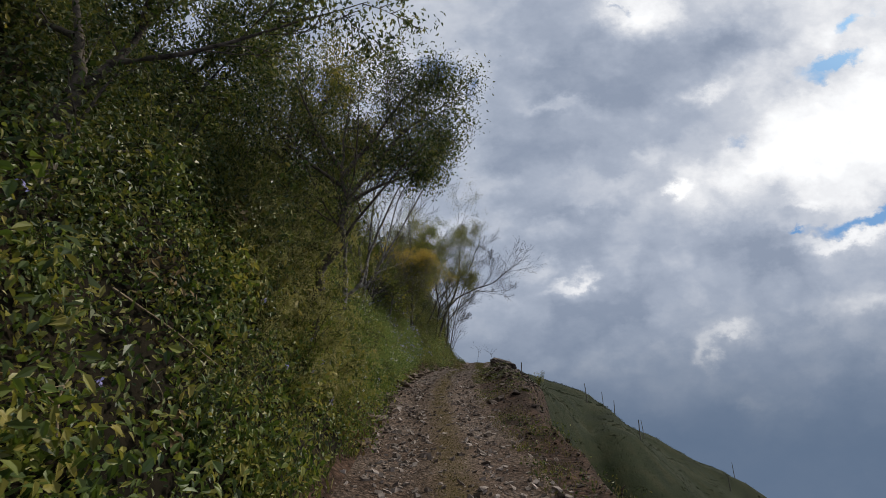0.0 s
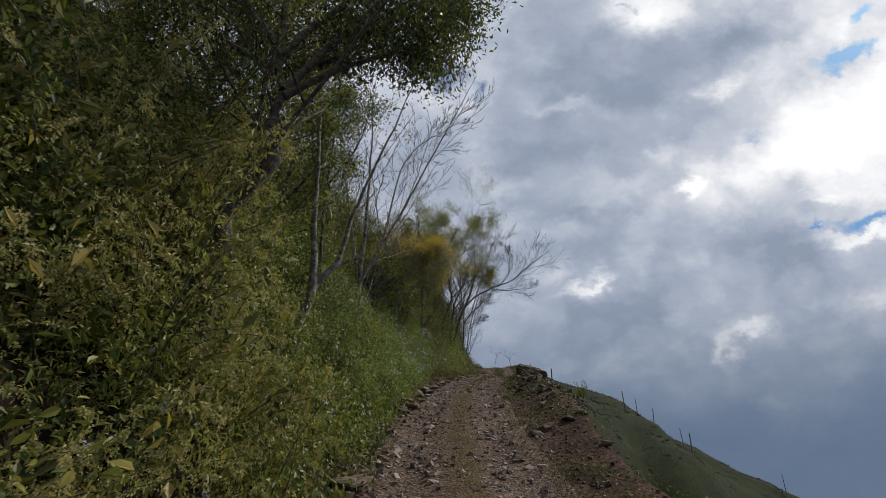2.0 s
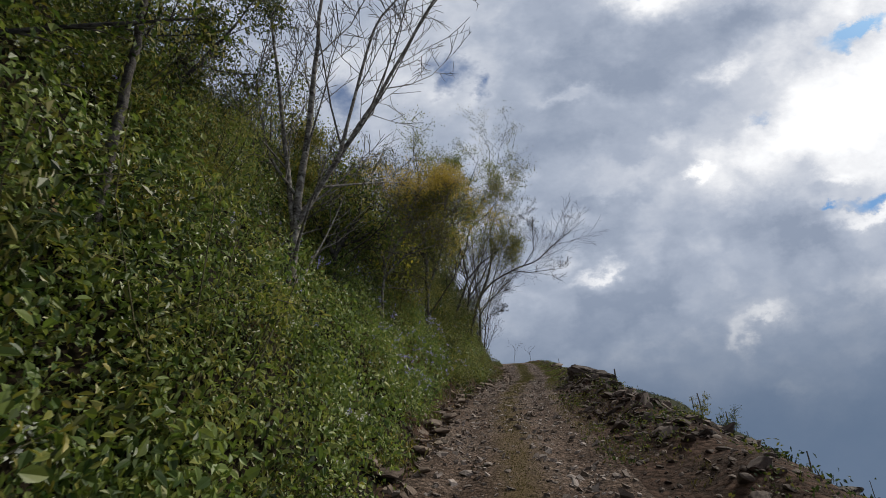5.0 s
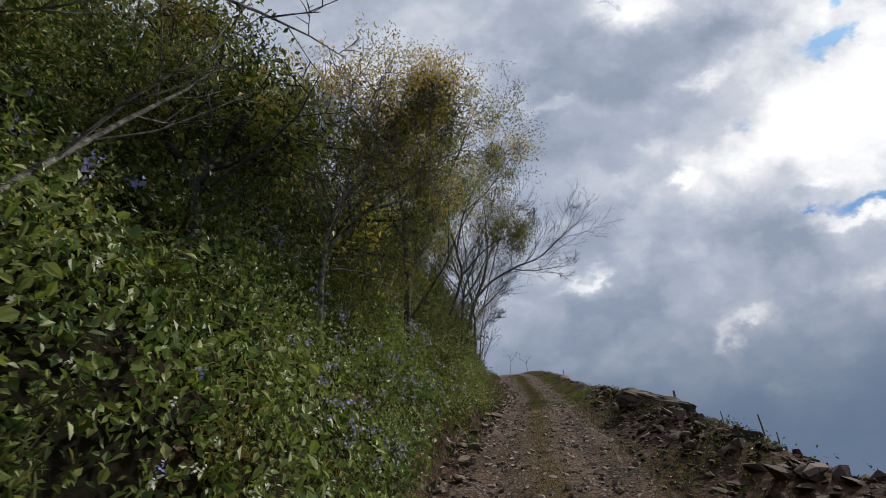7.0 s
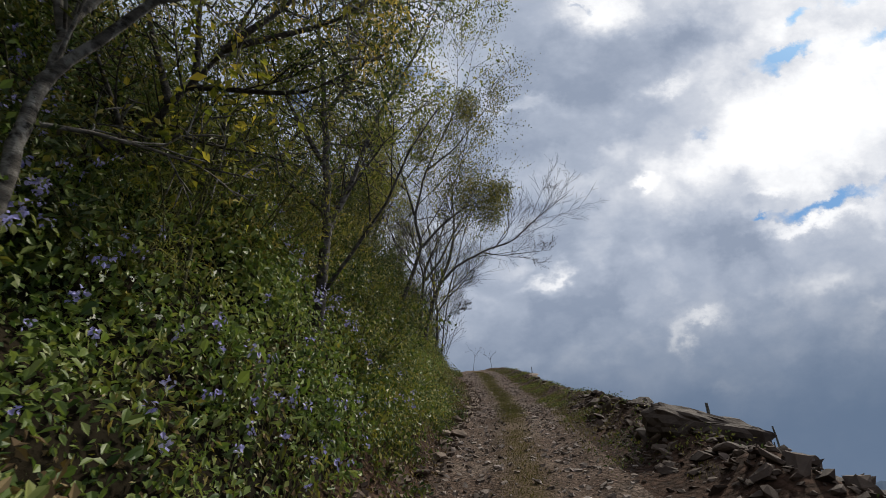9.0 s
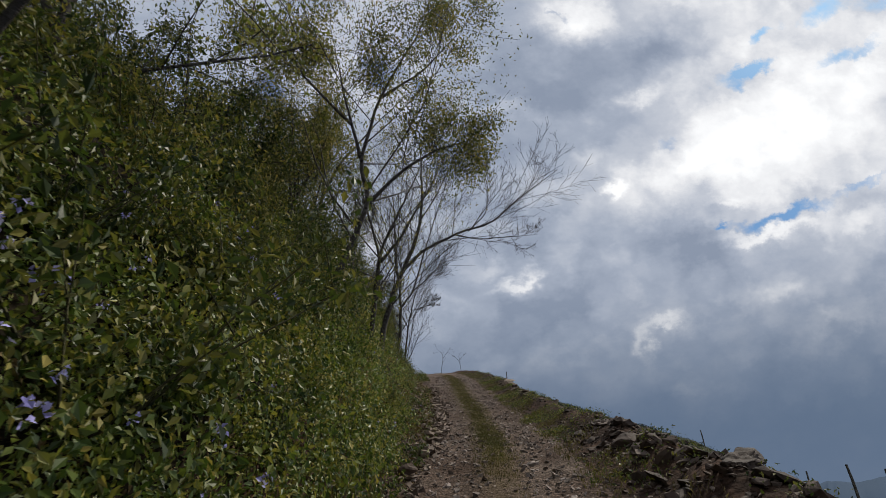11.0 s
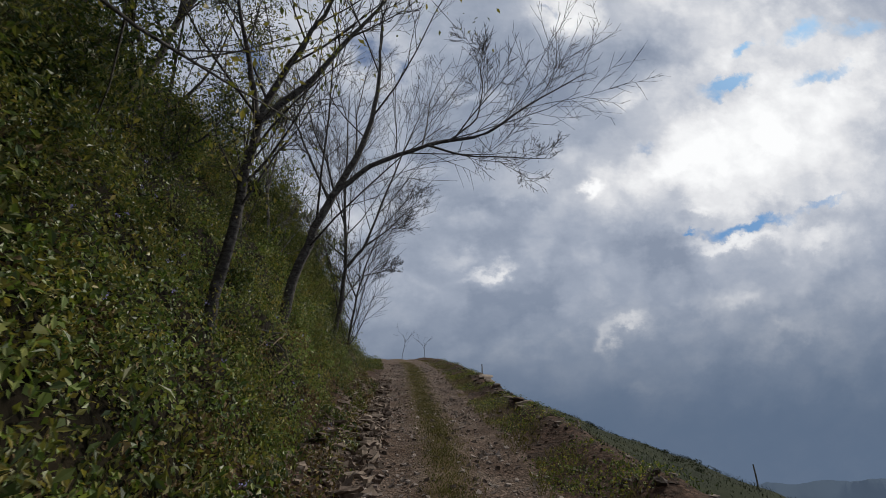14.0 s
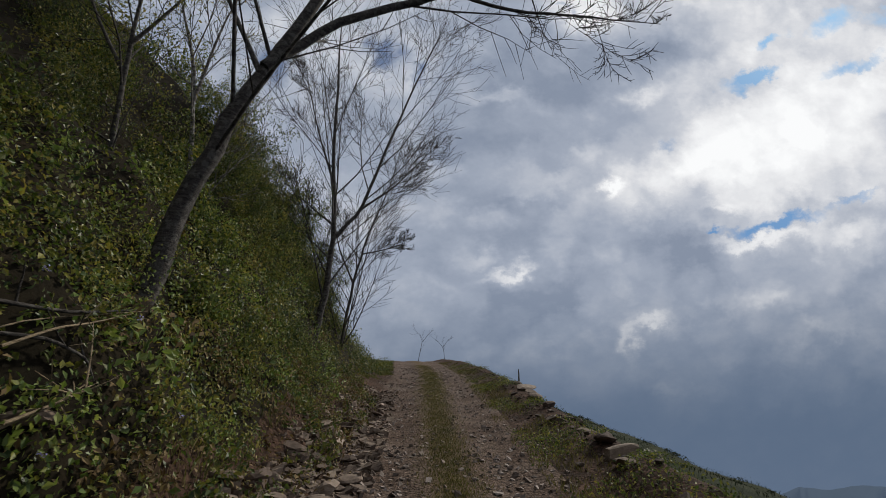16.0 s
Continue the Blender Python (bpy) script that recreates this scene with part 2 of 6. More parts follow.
M_ROAD = ground_mat("stony_dirt", [(0.3, (0.075, 0.051, 0.039)), (0.5, (0.118, 0.087, 0.07)), (0.7, (0.16, 0.128, 0.108))], 0.9, 26, 1.0)


def earth_strip(m):
    """Olive-brown earth along the grassy middle of the track."""
    t = m.node_tree
    b = t.nodes["Principled BSDF"]
    was = b.inputs["Base Color"].links[0].from_socket
    at = t.nodes.new("ShaderNodeAttribute")
    at.attribute_name = "strip"
    mul = t.nodes.new("ShaderNodeMath")
    mul.operation, mul.use_clamp = "MULTIPLY", True
    t.links.new(at.outputs["Fac"], mul.inputs[0])
    n = noise_node(t, 2.2, 4)
    up = t.nodes.new("ShaderNodeMath")
    up.operation = "MULTIPLY_ADD"
    t.links.new(n, up.inputs[0])
    up.inputs[1].default_value, up.inputs[2].default_value = 2.2, -0.35
    t.links.new(up.outputs[0], mul.inputs[1])
    t.links.new(mix_node(t, mul.outputs[0], was, (0.095, 0.068, 0.034)), b.inputs["Base Color"])


def pebbled(m, size, low, high):
    """Trodden-in stones: a tone for each, and dark joints between them."""
    t = m.node_tree
    b = t.nodes["Principled BSDF"]
    was = b.inputs["Base Color"].links[0].from_socket
    wob = t.nodes.new("ShaderNodeTexCoord")
    vor = t.nodes.new("ShaderNodeTexVoronoi")
    vor.inputs["Scale"].default_value = 1 / size
    t.links.new(wob.outputs["Object"], vor.inputs["Vector"])
    tone = t.nodes.new("ShaderNodeSeparateColor")
    t.links.new(vor.outputs["Color"], tone.inputs[0])
    shade = ramp_node(t, tone.outputs[0], [(0.0, (low, low, low)), (1.0, (high, high * 0.98, high * 0.96))])
    joint = ramp_node(t, vor.outputs["Distance"], [(0.35, (1, 1, 1)), (0.7, (0.55, 0.53, 0.5))])
    t.links.new(mix_node(t, 1.0, mix_node(t, 1.0, was, shade, "MULTIPLY"), joint, "MULTIPLY"), b.inputs["Base Color"])
    n = t.nodes.new("ShaderNodeBump")
    n.invert = True
    n.inputs["Strength"].default_value, n.inputs["Distance"].default_value = 0.8, 0.03
    t.links.new(vor.outputs["Distance"], n.inputs["Height"])
    t.links.new(b.inputs["Normal"].links[0].from_socket, n.inputs["Normal"])
    t.links.new(n.outputs[0], b.inputs["Normal"])


pebbled(M_ROAD, 0.055, 0.7, 1.6)
earth_strip(M_ROAD)
M_SOIL = ground_mat("red_brown_soil", [(0.3, (0.030, 0.019, 0.013)), (0.55, (0.065, 0.040, 0.029)), (0.8, (0.115, 0.075, 0.056))], 1.2, 14, 0.9)
pebbled(M_SOIL, 0.09, 0.7, 1.45)
# humus, its colour blackened for the shade in gaps between the plants
M_HUMUS_SHADE = ground_mat("shade_dark_humus", [(0.3, (0.008, 0.007, 0.004)), (0.6, (0.018, 0.014, 0.008)), (0.8, (0.034, 0.023, 0.013))], 1.2, 14)
M_TURF = ground_mat("hill_turf", [(0.3, (0.008, 0.013, 0.005)), (0.5, (0.016, 0.023, 0.008)), (0.8, (0.034, 0.034, 0.014))], 0.5, 9, 1.0)
M_SLOPE = leaf_mat("slope_grass_blade", [(0.1, (0.008, 0.014, 0.006)), (0.5, (0.016, 0.024, 0.009)), (0.9, (0.036, 0.036, 0.016))], 0.2, 0.3, 0.8)
M_STONE = rock_mat("pale_stone", [(0.0, (0.10, 0.079, 0.067)), (0.5, (0.18, 0.148, 0.13)), (1.0, (0.31, 0.265, 0.24))], 9)
M_SCREE = rock_mat("brown_grey_scree", [(0.0, (0.062, 0.043, 0.032)), (0.5, (0.122, 0.09, 0.07)), (1.0, (0.25, 0.2, 0.158))], 9)
M_ROCK = rock_mat("brown_rock", [(0.0, (0.035, 0.024, 0.018)), (0.5, (0.064, 0.045, 0.036)), (1.0, (0.125, 0.096, 0.08))], 4)
M_CRAG = rock_mat("dark_brown_rock", [(0.0, (0.022, 0.016, 0.013)), (0.5, (0.045, 0.033, 0.027)), (1.0, (0.08, 0.062, 0.052))], 5)
M_BARK = bark_mat("grey_bark", (0.018, 0.015, 0.013), (0.15, 0.135, 0.117), 7.0, 0.45)
M_BARK_PALE = bark_mat("pale_grey_bark", (0.032, 0.027, 0.022), (0.165, 0.145, 0.12), 8.0, 0.55)
M_BARK_BROWN = bark_mat("brown_bark", (0.016, 0.012, 0.009), (0.105, 0.085, 0.066), 5.0)
M_BARK_DARK = bark_mat("dark_bark", (0.012, 0.010, 0.009), (0.06, 0.052, 0.045), 8.0, 0.12)
M_STEM = bark_mat("green_stem", (0.03, 0.03, 0.013), (0.08, 0.075, 0.03))
M_HERB = leaf_mat("herb_leaf", [(0.1, (0.026, 0.05, 0.011)), (0.4, (0.083, 0.12, 0.023)), (0.62, (0.160, 0.185, 0.038)), (0.95, (0.330, 0.27, 0.065))], 0.36, 1.3, 0.45)
M_FRESH = leaf_mat("fresh_herb_leaf", [(0.1, (0.045, 0.082, 0.022)), (0.4, (0.128, 0.182, 0.042)), (0.62, (0.178, 0.23, 0.058)), (0.95, (0.275, 0.29, 0.085))], 0.4, 1.1, 0.42)
M_DARK = leaf_mat("dark_leaf", [(0.1, (0.018, 0.034, 0.011)), (0.5, (0.064, 0.088, 0.021)), (0.9, (0.182, 0.165, 0.042))], 0.36, 1.0, 0.45)
M_OLIVE = leaf_mat("olive_leaf", [(0.1, (0.05, 0.062, 0.015)), (0.5, (0.14, 0.145, 0.032)), (0.9, (0.30, 0.235, 0.062))], 0.42, 0.9)
M_FEATHER = leaf_mat("feathery_leaf", [(0.1, (0.08, 0.10, 0.02)), (0.5, (0.18, 0.195, 0.045)), (0.9, (0.32, 0.285, 0.10))], 0.5, 1.0, 0.7)
M_GOLD = leaf_mat("golden_tip", [(0.1, (0.24, 0.17, 0.035)), (0.5, (0.42, 0.29, 0.065)), (0.9, (0.55, 0.41, 0.12))], 0.55, 0.8)
M_YELLOW = leaf_mat("yellowing_leaf", [(0.1, (0.16, 0.19, 0.03)), (0.5, (0.34, 0.33, 0.05)), (0.9, (0.55, 0.42, 0.07))], 0.5, 1.0)
M_SPIKE = leaf_mat("pale_flower_spike", [(0.1, (0.16, 0.16, 0.05)), (0.5, (0.29, 0.27, 0.10)), (0.9, (0.42, 0.36, 0.17))], 0.35, 2.0, 0.7)
M_DRY = leaf_mat("dry_leaf", [(0.1, (0.05, 0.03, 0.014)), (0.5, (0.13, 0.085, 0.035)), (0.9, (0.24, 0.18, 0.09))], 0.2, 0.8, 0.8)
M_GRASS = leaf_mat("grass_blade", [(0.1, (0.035, 0.045, 0.011)), (0.5, (0.085, 0.092, 0.023)), (0.9, (0.19, 0.155, 0.065))], 0.3, 0.6)
M_STRIP = leaf_mat("dry_short_grass", [(0.1, (0.05, 0.046, 0.014)), (0.5, (0.105, 0.09, 0.032)), (0.9, (0.19, 0.15, 0.07))], 0.3, 0.6)
M_PURPLE = leaf_mat("purple_petal", [(0.1, (0.22, 0.20, 0.50)), (0.9, (0.42, 0.40, 0.75))], 0.3, 2.0)
M_WHITE = leaf_mat("white_petal", [(0.1, (0.5, 0.5, 0.45)), (0.9, (0.75, 0.74, 0.7))], 0.3, 2.0)
M_POST = bark_mat("weathered_wood", (0.04, 0.035, 0.03), (0.13, 0.12, 0.10))

# ---------------------------------------------------------------- the lie of the land
rng = np.random.default_rng(7)
ROAD_Y = np.array([-20, 0, 2, 4, 6.2, 8.5, 9.1, 13, 15.5, 17.6, 19.6, 21, 26.5, 29.3, 32.1, 35.2, 38.2, 40.5, 42.6, 44, 46, 48.5, 51, 54.3, 58, 61.6, 77, 90, 99, 125])
ROAD_Z = np.array([-3.9, -.05, .33, .71, 1.09, 1.5, 1.6, 2.45, 2.95, 3.4, 3.77, 4.0, 4.95, 5.35, 5.77, 6.2, 6.45, 6.65, 6.95, 7.3, 7.53, 7.93, 8.25, 8.85, 9.55, 10.15, 12.65, 14.4, 15.1, 14.0])
MID_Y = np.array([-20, 6.6, 10.6, 13.2, 16.5, 18.2, 22, 24.5, 27.3, 29.7, 33.3, 36.4, 44, 51.3, 58, 67, 77, 90, 99, 125])
MID_X = np.array([.1, .12, 0, -.16, -.1, .05, .2, .4, .75, 1.1, 1.65, 2.2, 3.15, 3.75, 4.3, 5.1, 5.4, 5.8, 5.6, 1])
WIDE_Y, WIDE_K = np.array([-20, 30, 36, 48, 60, 125]), np.array([.95, .95, 1.03, 1.24, 1.4, 1.4])


def smooth(y, ys, vs):
    """A piecewise line, rounded over about three metres."""
    return sum(np.interp(y + o, ys, vs) for o in (-1.6, -0.8, 0, 0.8, 1.6)) / 5


def road_mid(y):
    return smooth(y, MID_Y, MID_X)


def road_z(y):
    return smooth(y, ROAD_Y, ROAD_Z)


def wave(x, y, k, seed=0.0):
    """A cheap smooth noise in -1..1 of arrays."""
    return (np.sin(x * k + seed) * np.cos(y * k * 1.3 + seed * 1.7) + np.sin(x * k * 2.1 - y * k * 1.7 + seed * 2.3) * 0.5 + np.cos(x * k * 3.7 + y * k * 4.1 + seed) * 0.25) / 1.6


BANK_D = np.array([0, .25, .6, 1.2, 2.2, 4, 7, 12, 20, 40, 120, 600, 4000])
BANK_H = np.array([0, .14, .65, 1.85, 3.45, 5.8, 9.0, 14, 20, 30, 60, 120, 200])
FALL_D = np.array([0, .8, 1.3, 2.5, 5.3, 8.2, 9.3, 13.2, 18, 23.7, 40, 60, 150, 400, 900, 4000])
FALL_H = np.array([0, .25, .5, 1.0, 2.1, 3.3, 3.6, 4.9, 7.5, 11.6, 24, 42, 120, 300, 700, 1100])
HALF = 1.38      # half the road's width


def berm(y):
    """Height of the stony rim on the valley side."""
    return np.interp(y, [-20, 10, 14, 20, 25, 30, 36, 46, 60, 70, 90], [.1, .12, .2, .32, .42, .4, .38, .3, .25, .25, .2])


LIE_D, LIE_Y = np.array([3.2, 5, 7, 9.5, 12.5, 16, 21, 28]), np.array([20, 30, 38, 46, 54, 62, 72.])
LIE = np.array([[.2, -.2, -.2, -.4, -.2, 0, 0, 0], [.2, -.4, -.4, -.8, -.4, -.2, 0, 0], [-.7, -.4, -.2, -.2, -.2, -.2, -.2, 0], [-.2, .2, .4, .6, 0, -.6, -.6, 0],
                [-.4, 0, 0, .2, -.2, -2, -1.7, .2], [-.4, -.2, 0, 0, -.4, -1.5, -1.5, -.6], [-.2, -.2, -.2, -.2, -.4, -.8, -.8, -.6]])


def hollows(d, y):
    """Gentle swells and dips of the valley slope, blended between the rows of LIE."""
    def cell(v, marks):
        v = np.clip(v, marks[0], marks[-1])
        k = np.clip(np.searchsorted(marks, v) - 1, 0, len(marks) - 2)
        f = (v - marks[k]) / (marks[k + 1] - marks[k])
        return k, f * f * (3 - 2 * f)
    i, u = cell(d, LIE_D)
    j, w = cell(y, LIE_Y)
    return np.clip((d - 3) / 1.5, 0, 1) * ((LIE[j, i] * (1 - u) + LIE[j, i + 1] * u) * (1 - w) + (LIE[j + 1, i] * (1 - u) + LIE[j + 1, i + 1] * u) * w)


def ground_z(d, y):
    """Height of the ground at d metres to the right of the road's middle."""
    d, y = np.broadcast_arrays(np.asarray(d, float), np.asarray(y, float))
    z = road_z(y)
    left, right = np.clip(-d - HALF, 0, None), np.clip(d - HALF, 0, None)
    ruts = -0.06 * np.exp(-((np.abs(d - 0.02) - 0.74) / 0.28) ** 2) + 0.02 * wave(d, y, 2.3) + 0.012 * wave(d, y, 6.1, 2)
    cross = -0.05 * np.clip(d, -HALF, HALF) * np.clip((20 - y) / 6, 0, 1)
    back = np.clip(1 - (y - 59) / 20, 0.0, 1) ** 1.5      # the bank turns away beyond the bend
    foot = np.interp(y, [30, 40], [0, 0.75])             # rubble at the bank's foot
    h = (np.interp(np.clip(left - foot, 0, None), BANK_D, BANK_H) + 0.35 * np.minimum(left, foot)) * (0.06 + 0.94 * back)
    h = h + np.clip(left, 0, 2.5) / 2.5 * (0.45 * wave(d, y, 1.0, 1) + 0.5 * wave(d, y, 0.37, 4) + 0.3 * wave(d, y, 2.7, 7)) * back
    h = h - 0.35 * np.clip(left, 0, 1) * np.clip((4.2 - left) / 1.5, 0, 1) * np.clip(np.minimum(y - 8, 27 - y) / 3, 0, 1)
    h = h + 1.0 * np.clip(left - 2, 0, 1.5) * np.clip((y - 47) / 6, 0, 1) * back
    b = berm(y) * np.exp(-((right - 1.15) / 0.56) ** 2) * (1 + 0.3 * wave(d, y, 2.1, 3)) * (right > 0)
    fall = np.interp(np.clip(right - 1.6, 0, None), FALL_D, FALL_H)
    fall = fall * (1 + 0.05 * wave(d * 0.25, y, 0.23, 5)) + np.clip(right - 2.4, 0, 3) / 3 * 0.1 * wave(d, y, 0.8, 6) - np.clip(right - 4, 0, 4) / 4 * (0.15 * wave(d, y, 0.3, 9) + 0.12 * wave(d, y * 0.5, 0.9, 2))
    fall = fall + 5.5 * np.clip((29 - y) / 9, 0, 1) ** 1.5 * np.clip((right - np.interp(y, [7, 13, 17, 23, 29], [.65, 1.15, 1.75, 2.9, 4.2])) / 1.7, 0, 1)      # a gully below the rim
    fall = fall + 1.5 * np.exp(-((right - 5.5 - 0.1 * (y - 25)) / 0.9) ** 2) * np.clip((37 - y) / 6, 0, 1)
    fall = fall + 2.2 * np.clip((53 - y) / 12, 0, 1.6) * np.clip((right - 8.5) / 4, 0, 2.2) + 0.1 * np.clip(y - 58, 0, 14) * np.clip(right - 2, 0, 9) / 6      # it steepens low down
    fall = fall - hollows(d, y)
    end = np.clip(y - 96, 0, None)
    return z + ruts * (np.abs(d) < HALF + .4) + cross + h + b - fall - end * 0.25 - np.clip(end - 60, 0, None) * 0.3 * (end < 700) - 0.3 * 640 * (end >= 700) + 0.1 * wave(d, y, 0.5, 8) * (np.abs(d) > 2.0)


def spread(d, y):
    """Sideways metres from the road's middle: the track widens uphill."""
    k = np.interp(y, WIDE_Y, WIDE_K)
    return d + np.clip(d, -HALF, HALF) * (k - 1)


def surface(d, y):
    return np.stack([road_mid(y) + spread(d, y), y + 0 * d, ground_z(d, y)], -1)


def make_mesh(name, verts, faces, mat, smooth_faces=False):
    me = bpy.data.meshes.new(name)
    verts, faces = np.asarray(verts, np.float32), np.asarray(faces, np.int32)
    n, k = faces.shape
    me.vertices.add(len(verts))
    me.vertices.foreach_set("co", verts.ravel())
    me.loops.add(n * k)
    me.loops.foreach_set("vertex_index", faces.ravel())
    me.polygons.add(n)
    me.polygons.foreach_set("loop_start", np.arange(n, dtype=np.int32) * k)
    me.polygons.foreach_set("use_smooth", np.full(n, smooth_faces))
    me.materials.append(mat)
    me.update(calc_edges=True)
    return me


def thing(name, label, category, group="", kind="", at=(0, 0, 0)):
    ob = new(name)
    ob.location = at
    return tagged(ob, label, category, group, kind)


def part(name, me, parent, label=""):
    ob = new(name, me)
    ob.parent = parent
    return tagged(ob, label)


gy = np.concatenate([np.arange(-20, -4, 2), np.arange(-4, 62, 0.3), np.arange(62, 100, 0.8), [102, 106, 112, 120, 132, 150, 180, 230, 320, 450, 700, 1100, 1800, 2800, 4000]])
gd = np.concatenate([[-3000, -1200, -500, -200, -100, -60, -40, -30, -24], np.arange(-20, -6, 1.0), np.arange(-6, -1.4, 0.2), np.arange(-1.38, 1.39, 0.12), np.arange(1.5, 6, 0.2), np.arange(6, 24, 0.8), [26, 30, 36, 45, 60, 90, 150, 250, 400, 600, 900, 1500, 2500, 4000]])
D, Y = np.meshgrid(gd, gy)
V = np.stack([road_mid(np.clip(Y, -20, 125)) + spread(D, Y), Y, ground_z(D, Y)], -1).reshape(-1, 3)
nx = len(gd)
i, j = np.meshgrid(np.arange(nx - 1), np.arange(len(gy) - 1))
quad = np.stack([j * nx + i, j * nx + i + 1, (j + 1) * nx + i + 1, (j + 1) * nx + i], -1).reshape(-1, 4)
mid_d = (D[:-1, :-1] + D[1:, 1:]).ravel() / 2
on_road = np.abs(mid_d) < HALF
ground_me = make_mesh("ground", V, quad[~on_road], M_TURF, True)
ground_me.materials.append(M_SOIL)
ground_me.materials.append(M_HUMUS_SHADE)
mid_y = ((Y[:-1, :-1] + Y[1:, 1:]) / 2).ravel()
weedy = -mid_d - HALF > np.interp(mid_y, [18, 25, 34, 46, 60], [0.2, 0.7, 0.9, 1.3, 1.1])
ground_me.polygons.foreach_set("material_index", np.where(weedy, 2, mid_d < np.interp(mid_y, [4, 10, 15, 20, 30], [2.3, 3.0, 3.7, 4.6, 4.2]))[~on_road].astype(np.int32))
tagged(new("ground", ground_me), "steep overgrown mountainside falling to a deep valley", "ground", kind="structure")
used = np.unique(quad[on_road])
remap = np.zeros(len(V), int)
remap[used] = np.arange(len(used))
road = tagged(new("road", make_mesh("road", V[used], remap[quad[on_road]], M_ROAD, True)), "stony rutted dirt track climbing the mountainside", "road", kind="structure")

strip = road.data.attributes.new("strip", "FLOAT", "POINT")
strip.data.foreach_set("value", np.exp(-((D.ravel()[used] - 0.02) / 0.27) ** 2).astype(np.float32))

# ---------------------------------------------------------------- leaves, stems and stones


def frames_of(n, up):
    """n random leaf directions leaning about the vectors up: the leaf's length, width and normal."""
    t = rng.normal(size=(n, 3))
    nrm = up + rng.normal(size=(n, 3)) * 0.7
    nrm /= np.linalg.norm(nrm, axis=1)[:, None] + 1e-9
    t -= (t * nrm).sum(1)[:, None] * nrm
    t[:, 2] -= 0.55
    t /= np.linalg.norm(t, axis=1)[:, None] + 1e-9
    w = np.cross(nrm, t)
    return t, w, nrm


def leaf_arrays(p, up, length, aspect=0.5, simple=False):
    """Folded leaves of six corners each at the points p; simple: of four."""
    n = len(p)
    t, w, nrm = frames_of(n, np.broadcast_to(up, (n, 3)))
    L = (np.broadcast_to(length, n) * rng.uniform(0.7, 1.3, n))[:, None]
    Wd = L * aspect * rng.uniform(0.8, 1.2, n)[:, None] * 0.5
    lift = L * 0.09
    if simple:
        v = np.stack([p, p + t * L * .5 + w * Wd * 1.1 + nrm * lift, p + t * L - nrm * lift, p + t * L * .5 - w * Wd * 1.1 + nrm * lift], 1)
        return v.reshape(-1, 3), np.arange(n)[:, None] * 4 + np.arange(4)
    v = np.stack([p, p + t * L * .3 + w * Wd * .9 + nrm * lift, p + t * L * .68 + w * Wd * .75 + nrm * lift * .6, p + t * L - nrm * lift * 1.2,
                  p + t * L * .68 - w * Wd * .75 + nrm * lift * .6, p + t * L * .3 - w * Wd * .9 + nrm * lift], 1)
    base = np.arange(n)[:, None] * 6
    f = np.stack([base + [0, 1, 2, 3], base + [0, 3, 4, 5]], 1).reshape(-1, 4)
    return v.reshape(-1, 3), f


def blade_arrays(p, height, width, lean=0.4):
    """Bent grass blades."""
    n = len(p)
    a = rng.uniform(0, 2 * np.pi, n)
    h = np.broadcast_to(height, n) * rng.uniform(0.5, 1.3, n)
    side = np.stack([np.cos(a), np.sin(a), 0 * a], 1) * np.broadcast_to(width, n)[:, None] * 0.5
    b = rng.uniform(0, 2 * np.pi, n)
    bend = np.stack([np.cos(b), np.sin(b), 0 * b], 1) * (h * lean * rng.uniform(0.3, 1.6, n))[:, None]
    up = np.array([0, 0, 1.0]) * h[:, None]
    v = np.stack([p - side, p + side, p + side * .8 + up * .6 + bend * .35, p + up * .9 + bend], 1)
    v[:, 3] -= side * 0.1
    f = np.arange(n)[:, None] * 4 + np.arange(4)
    return v.reshape(-1, 3), f


def tube_arrays(paths):
    """Tapered tubes along (points, radii, sides) as one set of arrays."""
    vs, fs, base = [], [], 0
    for pts, rad, k in paths:
        pts, rad = np.asarray(pts, float), np.asarray(rad, float)
        d = np.gradient(pts, axis=0)
        d /= np.linalg.norm(d, axis=1)[:, None] + 1e-9
        ref = np.where(np.abs(d[:, :1]) < 0.9, [[1.0, 0, 0]], [[0, 1.0, 0]])
        a = np.cross(d, ref)
        a /= np.linalg.norm(a, axis=1)[:, None] + 1e-9
        b = np.cross(d, a)
        ang = np.arange(k) * 2 * np.pi / k
        ring = pts[:, None] + (a[:, None] * np.cos(ang)[None, :, None] + b[:, None] * np.sin(ang)[None, :, None]) * rad[:, None, None]
        n = len(pts)
        vs.append(ring.reshape(-1, 3))
        ii, jj = np.meshgrid(np.arange(k), np.arange(n - 1))
        fs.append(base + np.stack([jj * k + ii, jj * k + (ii + 1) % k, (jj + 1) * k + (ii + 1) % k, (jj + 1) * k + ii], -1).reshape(-1, 4))
        base += n * k
    return np.concatenate(vs), np.concatenate(fs)


def bend_line(start, way, length, n, wobble, rise):
    """A wandering branch."""
    p, d, out = np.array(start, float), np.array(way, float), []
    d /= np.linalg.norm(d)
    for _ in range(n):
        out.append(p.copy())
        d = d + rng.normal(size=3) * wobble + np.array([0, 0, rise])
        d /= np.linalg.norm(d)
        p = p + d * length / (n - 1)
    return np.array(out)


def ground_at(x, y):
    d = x - float(road_mid(np.array(float(y))))
    k = float(np.interp(y, WIDE_Y, WIDE_K))
    return float(ground_z(np.array(d - math.copysign(HALF * (k - 1), d)), np.array(float(y))))


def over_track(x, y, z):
    """Whether a point lies over the track, in space kept branch-free for the camera."""
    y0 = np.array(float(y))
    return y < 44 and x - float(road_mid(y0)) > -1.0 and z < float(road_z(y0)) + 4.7


